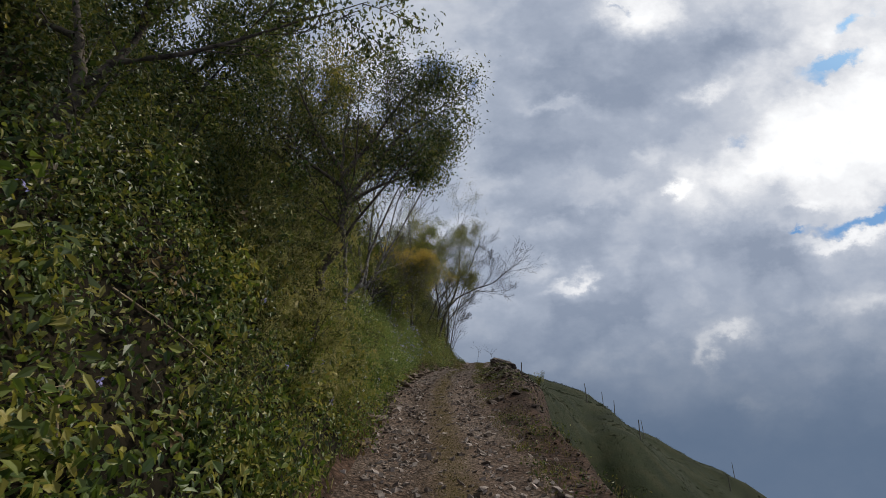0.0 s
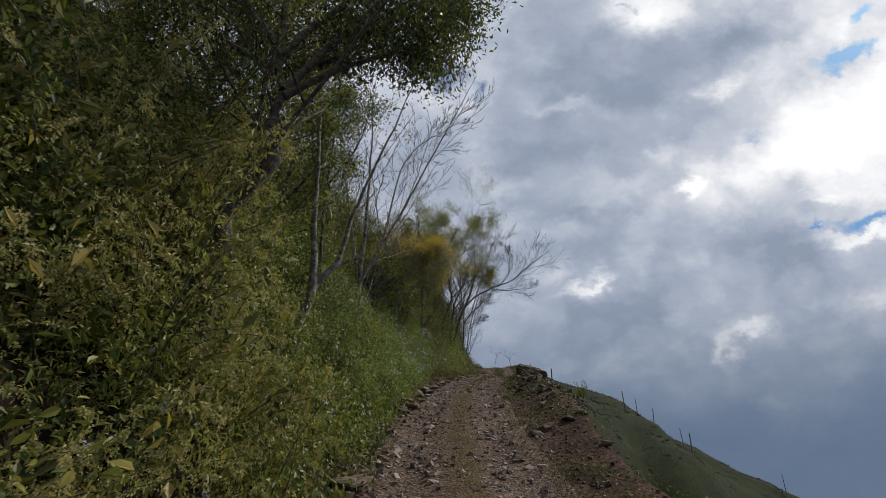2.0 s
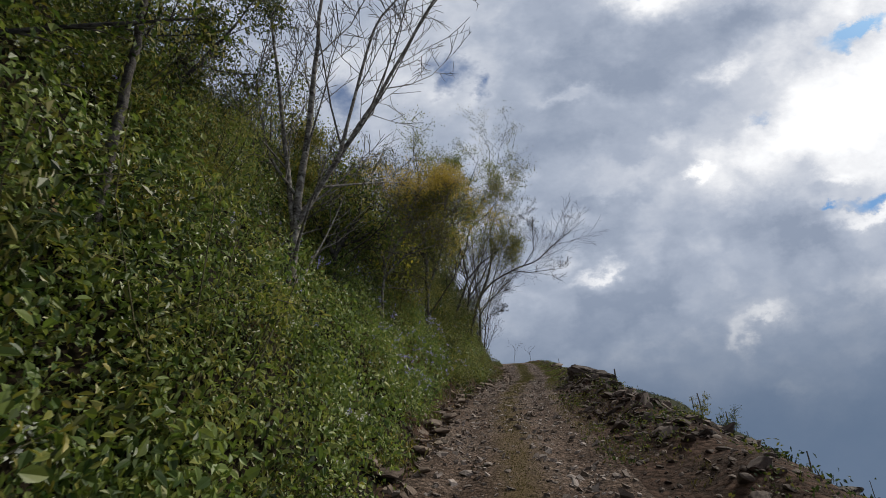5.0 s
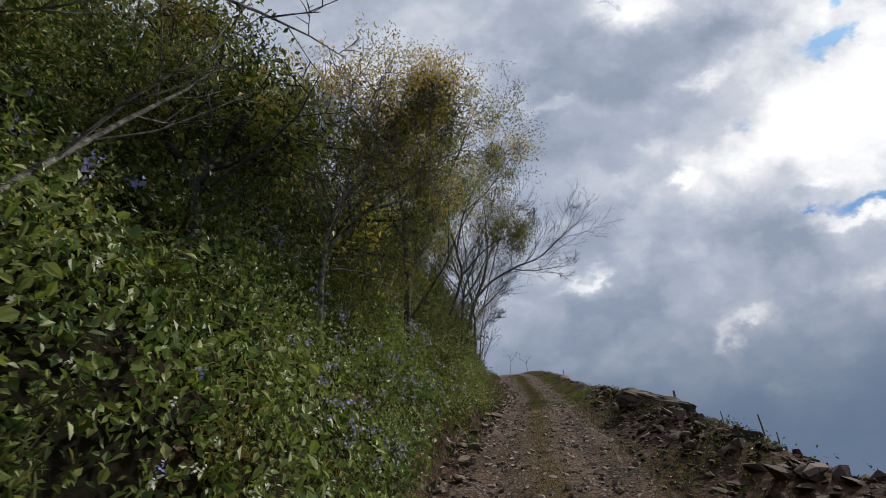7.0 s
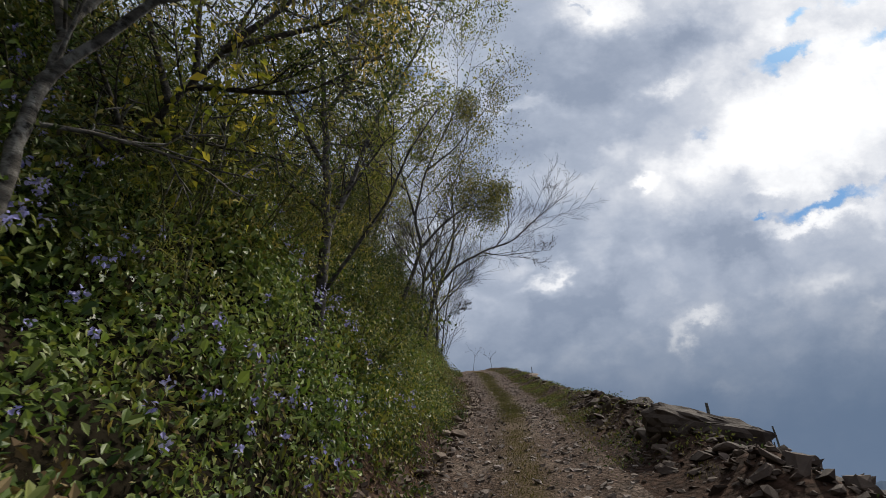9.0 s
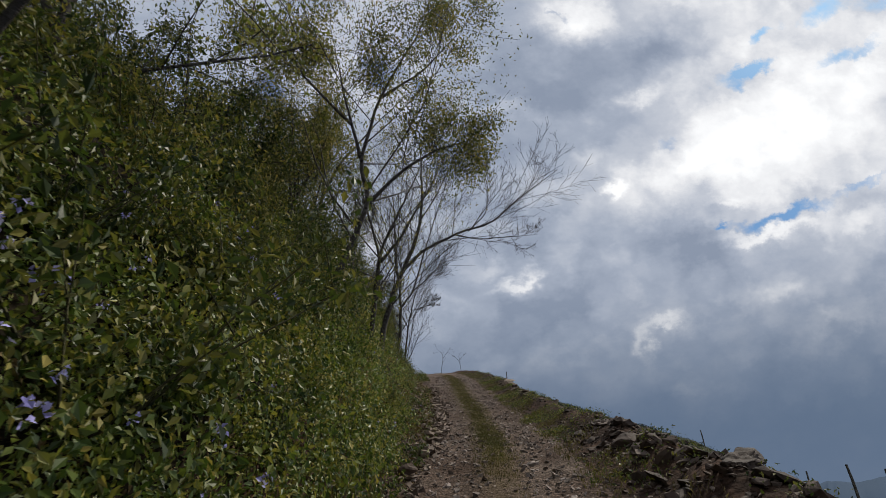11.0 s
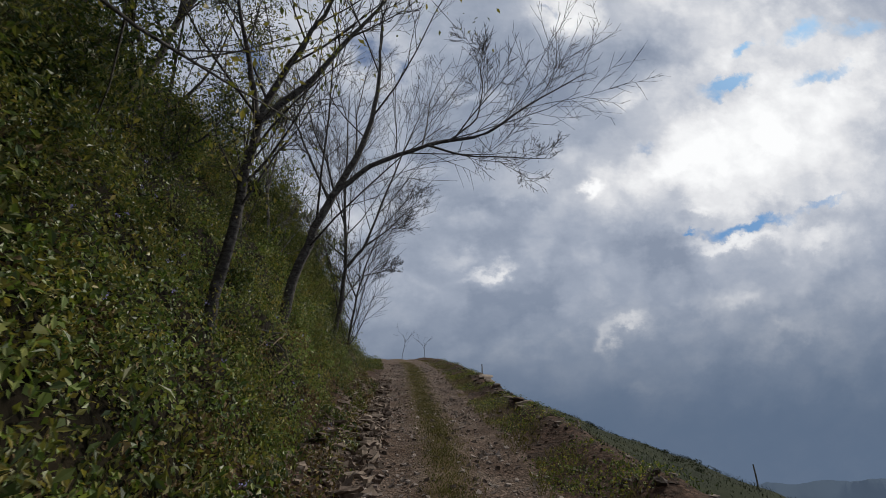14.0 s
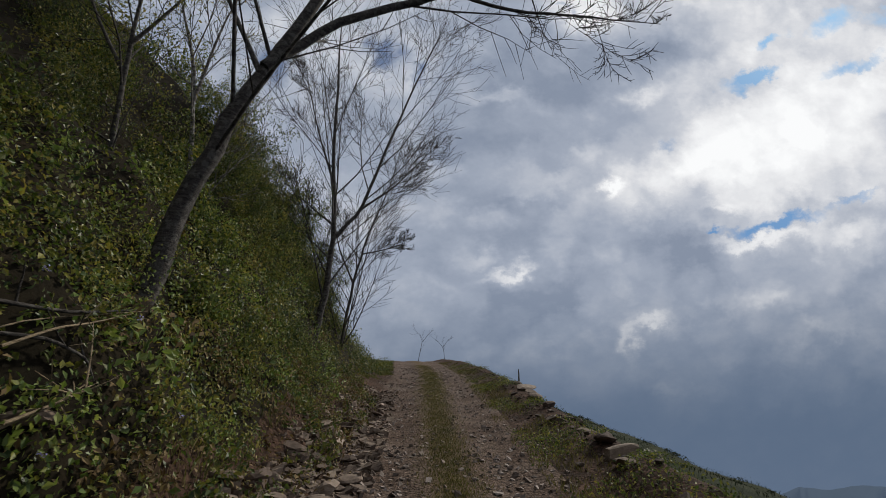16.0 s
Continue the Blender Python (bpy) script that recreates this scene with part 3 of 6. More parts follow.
def sprout(paths, twigs, line, rad, level, last, spread, count, ratio, rise, start=0.35, skip=9, foot=(0, 0, 0)):
    """Side branches of a branch, and theirs in turn; the last ones are twigs, which carry leaves."""
    n = len(line)
    seg = np.linalg.norm(np.diff(line, axis=0), axis=1).sum()
    k = max(2, int(count * rng.uniform(0.8, 1.25)))
    bare = rise > 0.065
    for q in range(k):
        f = start + (1 - start) * (q + rng.uniform(0.2, 0.8)) / k
        x = f * (n - 1)
        a = min(int(x), n - 2)
        p = line[a] + (line[a + 1] - line[a]) * (x - a)
        d = line[a + 1] - line[a]
        d /= np.linalg.norm(d) + 1e-9
        s = rng.normal(size=3)
        s -= s @ d * d
        s /= np.linalg.norm(s) + 1e-9
        if bare:
            s[2] = 0.8 * s[2] + 0.14
        g = math.radians(rng.uniform(0.6, 1.25) * spread)
        way = d * math.cos(g) + s * math.sin(g)
        length = seg * ratio * rng.uniform(0.6, 1.15) * (1.15 - 0.6 * f) * (1.25 if bare and level > 1 else 1.0)
        r = min(np.interp(x, np.arange(n), rad) * (rng.uniform(0.28, 0.5) if level == 1 else 0.6), 0.03)
        m = 5 if level < 2 else 4 if level < last else 3
        sub = bend_line(p, way, length, m, 0.09 if bare else 0.13, rise)
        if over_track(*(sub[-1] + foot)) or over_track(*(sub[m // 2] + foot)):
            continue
        rr = np.linspace(max(r, 0.0075), max(r * 0.3, 0.004), m)
        if level < skip:
            paths.append((sub, rr, 4 if level <= 1 else 3))
        if level >= last - 1:
            twigs.append(sub)
        if level < last:
            sprout(paths, twigs, sub, rr, level + 1, last, spread, count * (0.58 if bare else 0.7), ratio, rise, 0.2, skip, foot)


def tree(name, label, trunk, radius, limbs=(), bark=None, leaf=None, per_twig=0, size=0.07, last=3, count=6, spread=42, ratio=0.42, rise=0.04, start=0.4, plume=None, aspect=0.45, group="", scatter=2.0):
    """A tree: a trunk along given points, given main limbs, grown branches, and leaves on the twigs."""
    x, y, z = trunk[0]
    foot = min(z, ground_at(x, y)) - 0.35
    trunk = [(x - 0.02, y, foot), *trunk] if z - foot < 0.8 else [(x - 0.03, y, foot), (x, y, (z + foot) / 2), *trunk]
    base = np.array(trunk[0], float)
    root = thing(name, label, "tree", group, at=tuple(base))
    paths, twigs = [], []
    for k, (line, r) in enumerate(((trunk, radius), *limbs)):
        line = np.asarray(line, float) - base
        u = np.linspace(0, len(line) - 1, (len(line) - 1) * 4 + 1)
        fine = np.stack([np.interp(u, np.arange(len(line)), line[:, c]) for c in range(3)], 1)
        fine[1:-1] = (fine[:-2] + fine[1:-1] * 2 + fine[2:]) / 4
        fine[1:-1] += rng.normal(size=fine[1:-1].shape) * r * 0.15
        rad = r * (1 - (0.85 if k else 0.9) * np.linspace(0, 1, len(fine)) ** 1.25)
        rad[0] *= 1.25
        v, f = tube_arrays([(fine, rad, 9)])
        stem = "limb" if k else "trunk"
        part(stem, make_mesh(stem, v, f, bark or M_BARK, True), root)
        sprout(paths, twigs, fine, rad, 1, last, spread, count, ratio, rise, start, last if per_twig > 4 else 9, base)
    v, f = tube_arrays(paths)
    tagged(part("branchwork", make_mesh("branchwork", v, f, bark or M_BARK, True), root), kind="stuff")
    if per_twig:
        pts = []
        for tw in twigs:
            q = rng.uniform(0.15, 1, per_twig) * (len(tw) - 1)
            a = np.minimum(q.astype(int), len(tw) - 2)
            pts.append(tw[a] + (tw[a + 1] - tw[a]) * (q - a)[:, None] + rng.normal(size=(per_twig, 3)) * size * scatter)
        pts = np.concatenate(pts)
        if plume is not None:
            column = np.round(pts[:, :2] / 0.35).astype(int) @ np.array([1000, 1])
            _, where = np.unique(column, return_inverse=True)
            top = np.full(where.max() + 1, -1e9)
            np.maximum.at(top, where, pts[:, 2])
            depth = top[where] - pts[:, 2] + rng.normal(size=len(pts)) * 0.1
            tip = (depth < 0.5) & (pts[:, 2] + base[2] > plume)
            spray = np.repeat(pts[tip], 11, 0)
            spray = spray + rng.normal(size=spray.shape) * 0.05
            pv, pf = leaf_arrays(spray, np.array([0.1, -0.1, 0.8]), size * 0.8, aspect * 0.8, True)
            part("flower_plume", make_mesh("flower_plume", pv, pf, M_GOLD), root, "feathery golden flower plumes")
            pts = pts[~tip]
        lv, lf = leaf_arrays(pts, np.array([0.1, -0.1, 0.8]), size, aspect, True)
        part("crown", make_mesh("crown", lv, lf, leaf or M_DARK), root)
    return root


def on_bank(d, y):
    """A point of the ground d metres right of the road's middle."""
    return surface(np.array(float(d)), np.array(float(y)))


def scatter_plants(n, dmin, dmax, y0, y1, out, bias=1.0):
    """Plant feet on the bank, and the way they grow."""
    e = 0.08
    y = rng.uniform(y0, y1, n * 4)
    d = -HALF - (dmin + (dmax - dmin) * rng.uniform(0, 1, n * 4) ** bias)
    steep = np.hypot(1, (ground_z(d + e, y) - ground_z(d - e, y)) / (2 * e))      # evenly over the slope, not over the plan
    pick = rng.choice(n * 4, n, False, steep / steep.sum())
    y, d = y[pick], d[pick]
    p = surface(d, y)
    gx = (ground_z(d + e, y) - ground_z(d - e, y)) / (2 * e)
    gyy = (ground_z(d, y + e) - ground_z(d, y - e)) / (2 * e)
    nrm = np.stack([-gx, -gyy, np.ones(n)], 1)
    nrm /= np.linalg.norm(nrm, axis=1)[:, None]
    way = nrm * out + np.array([0, 0, 1 - out])
    way /= np.linalg.norm(way, axis=1)[:, None]
    return p, way, d, y


def cover(name, label, mat, plants, per, length, reach, dmin, dmax, y0, y1, bias=1.0, keep=None, aspect=0.55, out=0.6, simple=False):
    """Low plants in one sheet of leaves over the bank."""
    p, way, d, y = scatter_plants(plants, dmin, dmax, y0, y1, out, bias)
    if keep is not None:
        m = keep(d, y)
        p, way, d, y = p[m], way[m], d[m], y[m]
    n = len(p)
    scale = rng.uniform(0.6, 1.3, n) * np.clip(0.95 + 0.75 * wave(d, y * 1.0, 2.4, length * 40), 0.35, 1.7)
    pp = np.repeat(p, per, 0)
    ww = np.repeat(way, per, 0)
    ss = np.repeat(scale, per)
    hgt = rng.uniform(0.1, 1, n * per)[:, None]
    q = pp + ww * reach * hgt * ss[:, None] + rng.normal(size=(n * per, 3)) * (reach * 0.32 * ss)[:, None]
    v, f = leaf_arrays(q, ww * 0.7 + np.array([0.25, -0.15, 0.5]), length * (0.6 + 0.7 * rng.uniform(size=n * per) ** 2), aspect, simple)
    return tagged(new(name, make_mesh(name, v, f, mat)), label, "plants", kind="stuff")


TRUNKS = ((-2.57, 22.8), (-1.89, 27.0), (-2.59, 11.3), (-3.14, 18.2), (-2.15, 7.6), (-0.74, 41.0), (-0.51, 45.7), (0.31, 55.0))


def before_trunk(x, y):
    """Whether a shrub here would stand on the downhill side of one of the bare stems."""
    return any(-0.3 < ty - y < 3.0 and tx - 0.5 < x < tx + 0.7 + 0.35 * (ty - y) for tx, ty in TRUNKS)


def off_trunks(p):
    """Which of the plant feet p leave the stems free."""
    ok = np.ones(len(p), bool)
    for tx, ty in TRUNKS:
        ok &= ~((np.abs(p[:, 0] - tx - 0.06) < 0.28) & (ty - p[:, 1] > -0.2) & (ty - p[:, 1] < 0.5))
    return ok


def mounds(name, label, mat, plants, per, r, leaf, dmin, dmax, y0, y1, bias=1.0, keep=None, aspect=0.55, simple=False):
    """Leafy cushions over the bank: the leaves of each lie about a dome, with shade between them."""
    p, way, d, y = scatter_plants(plants, dmin, dmax, y0, y1, 0.5, bias)
    if keep is not None:
        m = keep(d, y)
        p, way = p[m], way[m]
    m = off_trunks(p)
    p, way = p[m], way[m]
    n = len(p)
    s = r * (0.5 + 1.3 * rng.uniform(size=n) ** 2)
    big = rng.uniform(0.7, 1.25, n)
    tall = rng.uniform(0.5, 1.3, n)
    rep = np.repeat(np.arange(n), (per * (s / (0.95 * r)) ** 1.7).astype(int))
    way = way[rep]
    u = rng.normal(size=(len(rep), 3))
    u /= np.linalg.norm(u, axis=1)[:, None]
    u += way * 0.55
    u /= np.linalg.norm(u, axis=1)[:, None]
    reach = (s[rep] * rng.uniform(size=len(rep)) ** 0.3)[:, None]
    along = (u * way).sum(1)[:, None]
    q = p[rep] + u * reach + way * along * reach * (tall[rep] - 0.6)[:, None] + rng.normal(size=u.shape) * 0.03
    v, f = leaf_arrays(q, u * 0.8 + np.array([0.15, -0.15, 0.55]), leaf * big[rep] * rng.uniform(0.55, 1.2, len(rep)), aspect, simple)
    return tagged(new(name, make_mesh(name, v, f, mat)), label, "plants", kind="stuff")

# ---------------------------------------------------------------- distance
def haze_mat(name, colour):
    """Far slopes with kilometres of rain haze painted in: they emit almost the air's colour."""
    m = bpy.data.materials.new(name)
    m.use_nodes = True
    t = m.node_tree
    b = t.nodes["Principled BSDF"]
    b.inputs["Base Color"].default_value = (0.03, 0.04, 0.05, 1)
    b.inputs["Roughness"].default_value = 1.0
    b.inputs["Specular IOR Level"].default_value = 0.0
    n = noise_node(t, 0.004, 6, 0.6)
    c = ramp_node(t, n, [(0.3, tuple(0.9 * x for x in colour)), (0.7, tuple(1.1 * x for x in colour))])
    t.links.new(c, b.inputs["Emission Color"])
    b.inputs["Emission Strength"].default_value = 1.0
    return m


def ridge(name, label, dist, a0, a1, crest, rough, depth, colour, seed):
    """A mountain ridge of the backdrop: bearings in degrees to the right of the road, crest as a rise in degrees."""
    n = 140
    a = np.radians(np.linspace(a0, a1, n))
    el = np.radians(crest + rough * (np.sin(a * 14 + seed) * 0.5 + np.sin(a * 33 + seed * 2) * 0.3 + np.sin(a * 87 + seed) * 0.15 + rng.normal(size=n) * 0.03))
    fade = np.clip(np.minimum(np.arange(n), n - 1 - np.arange(n)) / 25, 0, 1)
    el = el - np.radians(3.0) * (1 - fade)
    rows = []
    for k, (f, back) in enumerate(((1.0, 0), (0.55, -0.06), (0.0, -0.14))):
        r = dist * (1 + back) * (1 + 0.01 * np.sin(a * 60 + k))
        top, low = np.tan(el) * dist, np.tan(np.radians(depth)) * dist
        rows.append(np.stack([np.sin(a) * r, np.cos(a) * r, low + (top - low) * f], 1))
    r = dist * 1.12
    rows.insert(0, np.stack([np.sin(a) * r, np.cos(a) * r, np.full(n, np.tan(np.radians(depth)) * dist)], 1))
    v = np.concatenate(rows)
    i, j = np.meshgrid(np.arange(n - 1), np.arange(len(rows) - 1))
    f = np.stack([j * n + i, j * n + i + 1, (j + 1) * n + i + 1, (j + 1) * n + i], -1).reshape(-1, 4)
    tagged(new(name, make_mesh(name, v, f, haze_mat(name, colour), True)), label, "mountain", kind="structure")


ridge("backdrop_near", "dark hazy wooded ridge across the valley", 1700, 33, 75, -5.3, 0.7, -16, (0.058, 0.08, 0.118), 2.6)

# ---------------------------------------------------------------- the green bank
def clear_foot(extra=0.0):
    """The weeds keep off the bare foot of the bank, which widens uphill."""
    return lambda d, y: -d - HALF > np.interp(y, [18, 25, 34, 38, 41, 46, 60, 66], [0.2, 0.5, 0.35, 0.55, 0.9, 1.2, 0.9, 0.3]) + 0.25 * wave(d, y, 1.1, 2) + extra


def patchy(k, seed, least):
    foot = clear_foot()
    return lambda d, y: foot(d, y) & (wave(d, y, k, seed) > least)


def clumped(k, seed, thin):
    """As clear_foot, and in tufts with gaps between them."""
    foot = clear_foot()
    return lambda d, y: foot(d, y) & (wave(d, y, k, seed) + rng.uniform(-thin, thin, len(d)) > -0.3)


mounds("herb_cover", "dense broad-leaved green herbs covering the roadside bank", M_HERB, 620, 84, 0.33, 0.066, 0.1, 2.0, 1, 15, 1.0, clumped(1.7, 5.0, 0.3))
mounds("herb_cover", "fresh green broad-leaved herbs covering the roadside bank", M_FRESH, 680, 72, 0.33, 0.068, 0.1, 2.2, 12, 27, 1.0, clumped(1.7, 2.0, 0.3), 0.62)
mounds("herb_cover", "green herbs along the foot of the bank", M_HERB, 330, 85, 0.33, 0.064, 0.1, 2.0, 26, 34, 1.0, clear_foot(), simple=True)
mounds("herb_cover", "green herbs higher on the roadside bank", M_FRESH, 420, 90, 0.4, 0.072, 1.9, 5.2, 13, 27, 1.1, clumped(1.4, 8.0, 0.3), simple=True)
mounds("herb_cover", "green herbs on the upper roadside bank", M_HERB, 380, 110, 0.4, 0.066, 1.6, 5.2, 7, 36, 1.1, clumped(1.4, 3.0, 0.3), simple=True)
mounds("herb_cover", "fresh green herbs and creepers on the bank uphill", M_FRESH, 330, 75, 0.34, 0.075, 0.2, 3.6, 33, 54, 1.1, clumped(1.5, 6.0, 0.3), simple=True)
mounds("herb_cover", "small-leaved green herbs on the bank uphill", M_HERB, 200, 105, 0.3, 0.06, 0.2, 3.4, 33, 50, 1.1, clumped(1.9, 1.0, 0.3), simple=True)
mounds("olive_cover", "yellowing small-leaved herbs on the bank uphill", M_OLIVE, 130, 100, 0.32, 0.057, 0.3, 3.4, 33, 52, 1.0, clear_foot())
mounds("herb_cover", "dark green herbs on the bank towards the bend", M_DARK, 620, 55, 0.36, 0.08, 0.2, 4.5, 48, 74, 1.1, clear_foot(), simple=True)
mounds("dark_cover", "dark green creepers on the bank", M_DARK, 900, 82, 0.42, 0.074, 0.7, 9, 1, 62, 1.3, clear_foot(0.5), 0.45, True)
mounds("dark_cover", "dark broad-leaved creepers on the bank", M_DARK, 360, 130, 0.4, 0.062, 1.3, 5.2, 1, 10, 1.0, clear_foot(), 0.55, True)
mounds("olive_cover", "olive and yellowing weeds on the bank", M_OLIVE, 760, 62, 0.30, 0.065, 0.15, 6.0, 1, 60, 1.4, patchy(0.9, 5, -0.1), 0.35, True)
cover("creeper_cover", "low fresh green leaves over the soil of the bank", M_FRESH, 6400, 9, 0.062, 0.2, 0.15, 3.6, 8, 29, 0.9, clear_foot(0.1), 0.6, simple=True)
cover("creeper_cover", "flat creeping leaves over the soil of the bank", M_DARK, 8500, 7, 0.075, 0.16, 0.1, 4.6, 1, 58, 0.9, clear_foot(-0.05), 0.6, simple=True)
mounds("dry_weeds", "dry red-brown weeds among the green herbs", M_DRY, 230, 40, 0.26, 0.085, 0.15, 5, 1, 60, 1.2, patchy(0.8, 9, 0.0), 0.45, True)
mounds("dry_weeds", "withered red-brown weeds and dead leaves low on the bank", M_DRY, 190, 36, 0.22, 0.08, 0.1, 2.0, 35, 56, 1.2, None, 0.5, True)
mounds("shaded_weeds", "dark low weeds and fallen leaves at the foot of the bank", M_DARK, 420, 34, 0.16, 0.075, -0.05, 1.1, 26, 58, 1.0, None, 0.5, True)
cover("creeper_cover", "small fresh creeping leaves over the soil uphill", M_HERB, 3600, 8, 0.06, 0.18, 0.5, 3.0, 28, 52, 0.9, clear_foot(0.0), 0.6, simple=True)
cover("leaf_litter", "fallen brown leaves at the foot of the bank", M_DRY, 6500, 3, 0.06, 0.03, -0.15, 1.3, 19, 56, 1.0, None, 0.6, 0.9, True)


def flower_heads(name, label, mat, n, dmin, dmax, y0, y1, size, lift, keep):
    p, way, d, y = scatter_plants(n, dmin, dmax, y0, y1, 0.6)
    m = keep(d, y)
    p, way = p[m] + way[m] * lift * rng.uniform(0.7, 1.3, m.sum())[:, None], way[m]
    k = 9
    q = np.repeat(p, k, 0) + rng.normal(size=(len(p) * k, 3)) * size * 0.42
    v, f = leaf_arrays(q, np.array([0.3, -0.3, 0.8]), size * 0.7, 0.7, True)
    tagged(new(name, make_mesh(name, v, f, mat)), label, "flowers", kind="stuff")


flower_heads("purple_flowers", "small clustered purple-blue flower heads", M_PURPLE, 1000, 0.5, 3.2, 19, 33, 0.05, 0.46, lambda d, y: wave(d, y, 1.2, 3) + 0.6 * np.exp(-((y - 24.5) / 2.5) ** 2) > 0.35)
flower_heads("white_flowers", "small white flower heads among the herbs", M_WHITE, 500, 0.4, 3.0, 8, 24, 0.03, 0.46, lambda d, y: wave(d, y, 1.4, 7) > 0.1)
flower_heads("pale_flowers", "scattered pale lilac flower heads", M_PURPLE, 320, 0.4, 4.0, 2, 45, 0.03, 0.44, lambda d, y: wave(d, y, 0.9, 1) > -0.1)


def shrub_variant(mat, n, size, aspect, tall, big):
    """The two meshes of a shrub, one metre across, to be scaled by big: its leaves grow in number, not in size."""
    paths, pts = [], []
    n, size = int(n * big ** 1.6), size / big
    stems = int(8 * big ** 0.5)
    for _ in range(stems):
        a = rng.uniform(0, 2 * np.pi)
        way = np.array([math.cos(a) * 0.7, math.sin(a) * 0.7, 1.0 * tall])
        line = bend_line((0, 0, -0.15), way, rng.uniform(0.65, 1.2) * (0.6 + 0.5 * tall), 6, 0.16, 0.05)
        paths.append((line, np.linspace(0.011, 0.003, 6) / big ** 0.5, 3))
        for q in range(7):
            k = rng.integers(1, 6)
            sub = bend_line(line[k], rng.normal(size=3) + np.array([0, 0, 0.4]), rng.uniform(0.2, 0.5), 4, 0.2, -0.04)
            if q % 2:
                paths.append((sub[::3], [0.005 / big, 0.002 / big], 3))
            m = int(n / (stems * 7) * rng.uniform(0.4, 1.6))
            w = 3 * rng.uniform(0, 1, m) ** 0.8
            b = np.minimum(w.astype(int), 2)
            pts.append(sub[b] + (sub[b + 1] - sub[b]) * (w - b)[:, None] + rng.normal(size=(m, 3)) * 0.05)
    v, f = tube_arrays(paths)
    wood = make_mesh("stem", v, f, M_STEM, True)
    lv, lf = leaf_arrays(np.concatenate(pts), np.array([0.15, -0.2, 0.7]), size, aspect, True)
    return wood, make_mesh("foliage", lv, lf, mat)


SHRUBS = [(M_DARK, 1200, 0.066, 0.5, 1.0, "dark green leafy shrub on the steep bank", "shrub"),
          (M_DARK, 1300, 0.066, 0.35, 1.3, "dense dark shrub with narrow leaves on the bank", "shrub"),
          (M_HERB, 1300, 0.062, 0.55, 0.9, "broad-leaved green bush on the bank", "bush"),
          (M_OLIVE, 1200, 0.062, 0.4, 1.3, "yellowish olive shrub on the bank", "shrub"),
          (M_FEATHER, 1900, 0.06, 0.2, 1.7, "tall feathery olive shrub on the bank", "tall_shrub")]
SHRUB_SIZES = (0.8, 1.25, 1.9)
SHRUB_MESHES = [[shrub_variant(*row[:5], big) for big in SHRUB_SIZES] for row in SHRUBS]


def shrub(kind, x, y, z, s, tall=1.0):
    label, name = SHRUBS[kind][5:]
    stems, leaves = SHRUB_MESHES[kind][0 if s < 1.0 else 1 if s < 1.55 else 2]
    root = thing(name, label, "shrub", "shrubs on the bank", at=(x, y, z))
    root.rotation_euler = (rng.uniform(-0.15, 0.15), rng.uniform(0.0, 0.3), rng.uniform(0, 6.28))
    root.scale = (s, s, s * tall)
    part("stem", stems, root)
    part("foliage", leaves, root)
    return root


for k in range(155):
    y = rng.uniform(3, 60) if k < 130 else rng.uniform(36, 60)
    left = 1.4 + 6.0 * rng.uniform() ** 1.3
    p = on_bank(-HALF - left, y)
    if y < 5.5 and left < 3.2 or before_trunk(p[0], y):
        continue
    small = 0.62 if y > 34 and left < 3.0 else 1.0
    dry = float(wave(np.array(left), np.array(y), 0.5, 3))
    shrub(int(rng.choice([0, 1, 2])) if dry < 0.15 or y > 42 else int(rng.choice([3, 4, 2])), *p, small * rng.uniform(0.8, 1.5) * (0.75 + 0.12 * left), rng.uniform(0.9, 1.3))

for k in range(110):
    y = rng.uniform(3, 46)
    left = rng.uniform(0.45, 2.2)
    if not clear_foot(0.25)(np.array(-HALF - left), np.array(y)) or before_trunk(on_bank(-HALF - left, y)[0], y):
        continue
    shrub(int(rng.choice([0, 0, 1, 2, 2, 3])), *on_bank(-HALF - left, y), rng.uniform(0.4, 0.75), rng.uniform(0.7, 1.1))

# ---------------------------------------------------------------- trees
tree("tree", "rough brown tree leaning from the bank over the track",
     [(-3.12, 3.3, 2.9), (-3.15, 3.3, 3.21), (-3.19, 3.3, 3.63), (-3.21, 3.3, 4.06), (-3.13, 3.3, 4.38), (-3.22, 3.3, 4.78), (-3.44, 3.3, 5.46), (-3.91, 3.3, 6.63)], 0.115,
     [([(-3.13, 3.3, 4.4), (-2.91, 3.32, 4.72), (-2.73, 3.36, 5.25), (-2.6, 3.4, 6.1)], 0.045),
      ([(-2.95, 3.3, 4.7), (-2.36, 3.45, 4.95), (-1.69, 3.6, 5.4), (-0.8, 3.75, 5.95)], 0.026),
      ([(-3.3, 3.3, 5.0), (-3.9, 3.5, 5.4), (-4.6, 3.8, 6.0)], 0.035)],
     M_BARK_BROWN, M_DARK, per_twig=10, size=0.058, count=9, ratio=0.42, start=0.35)
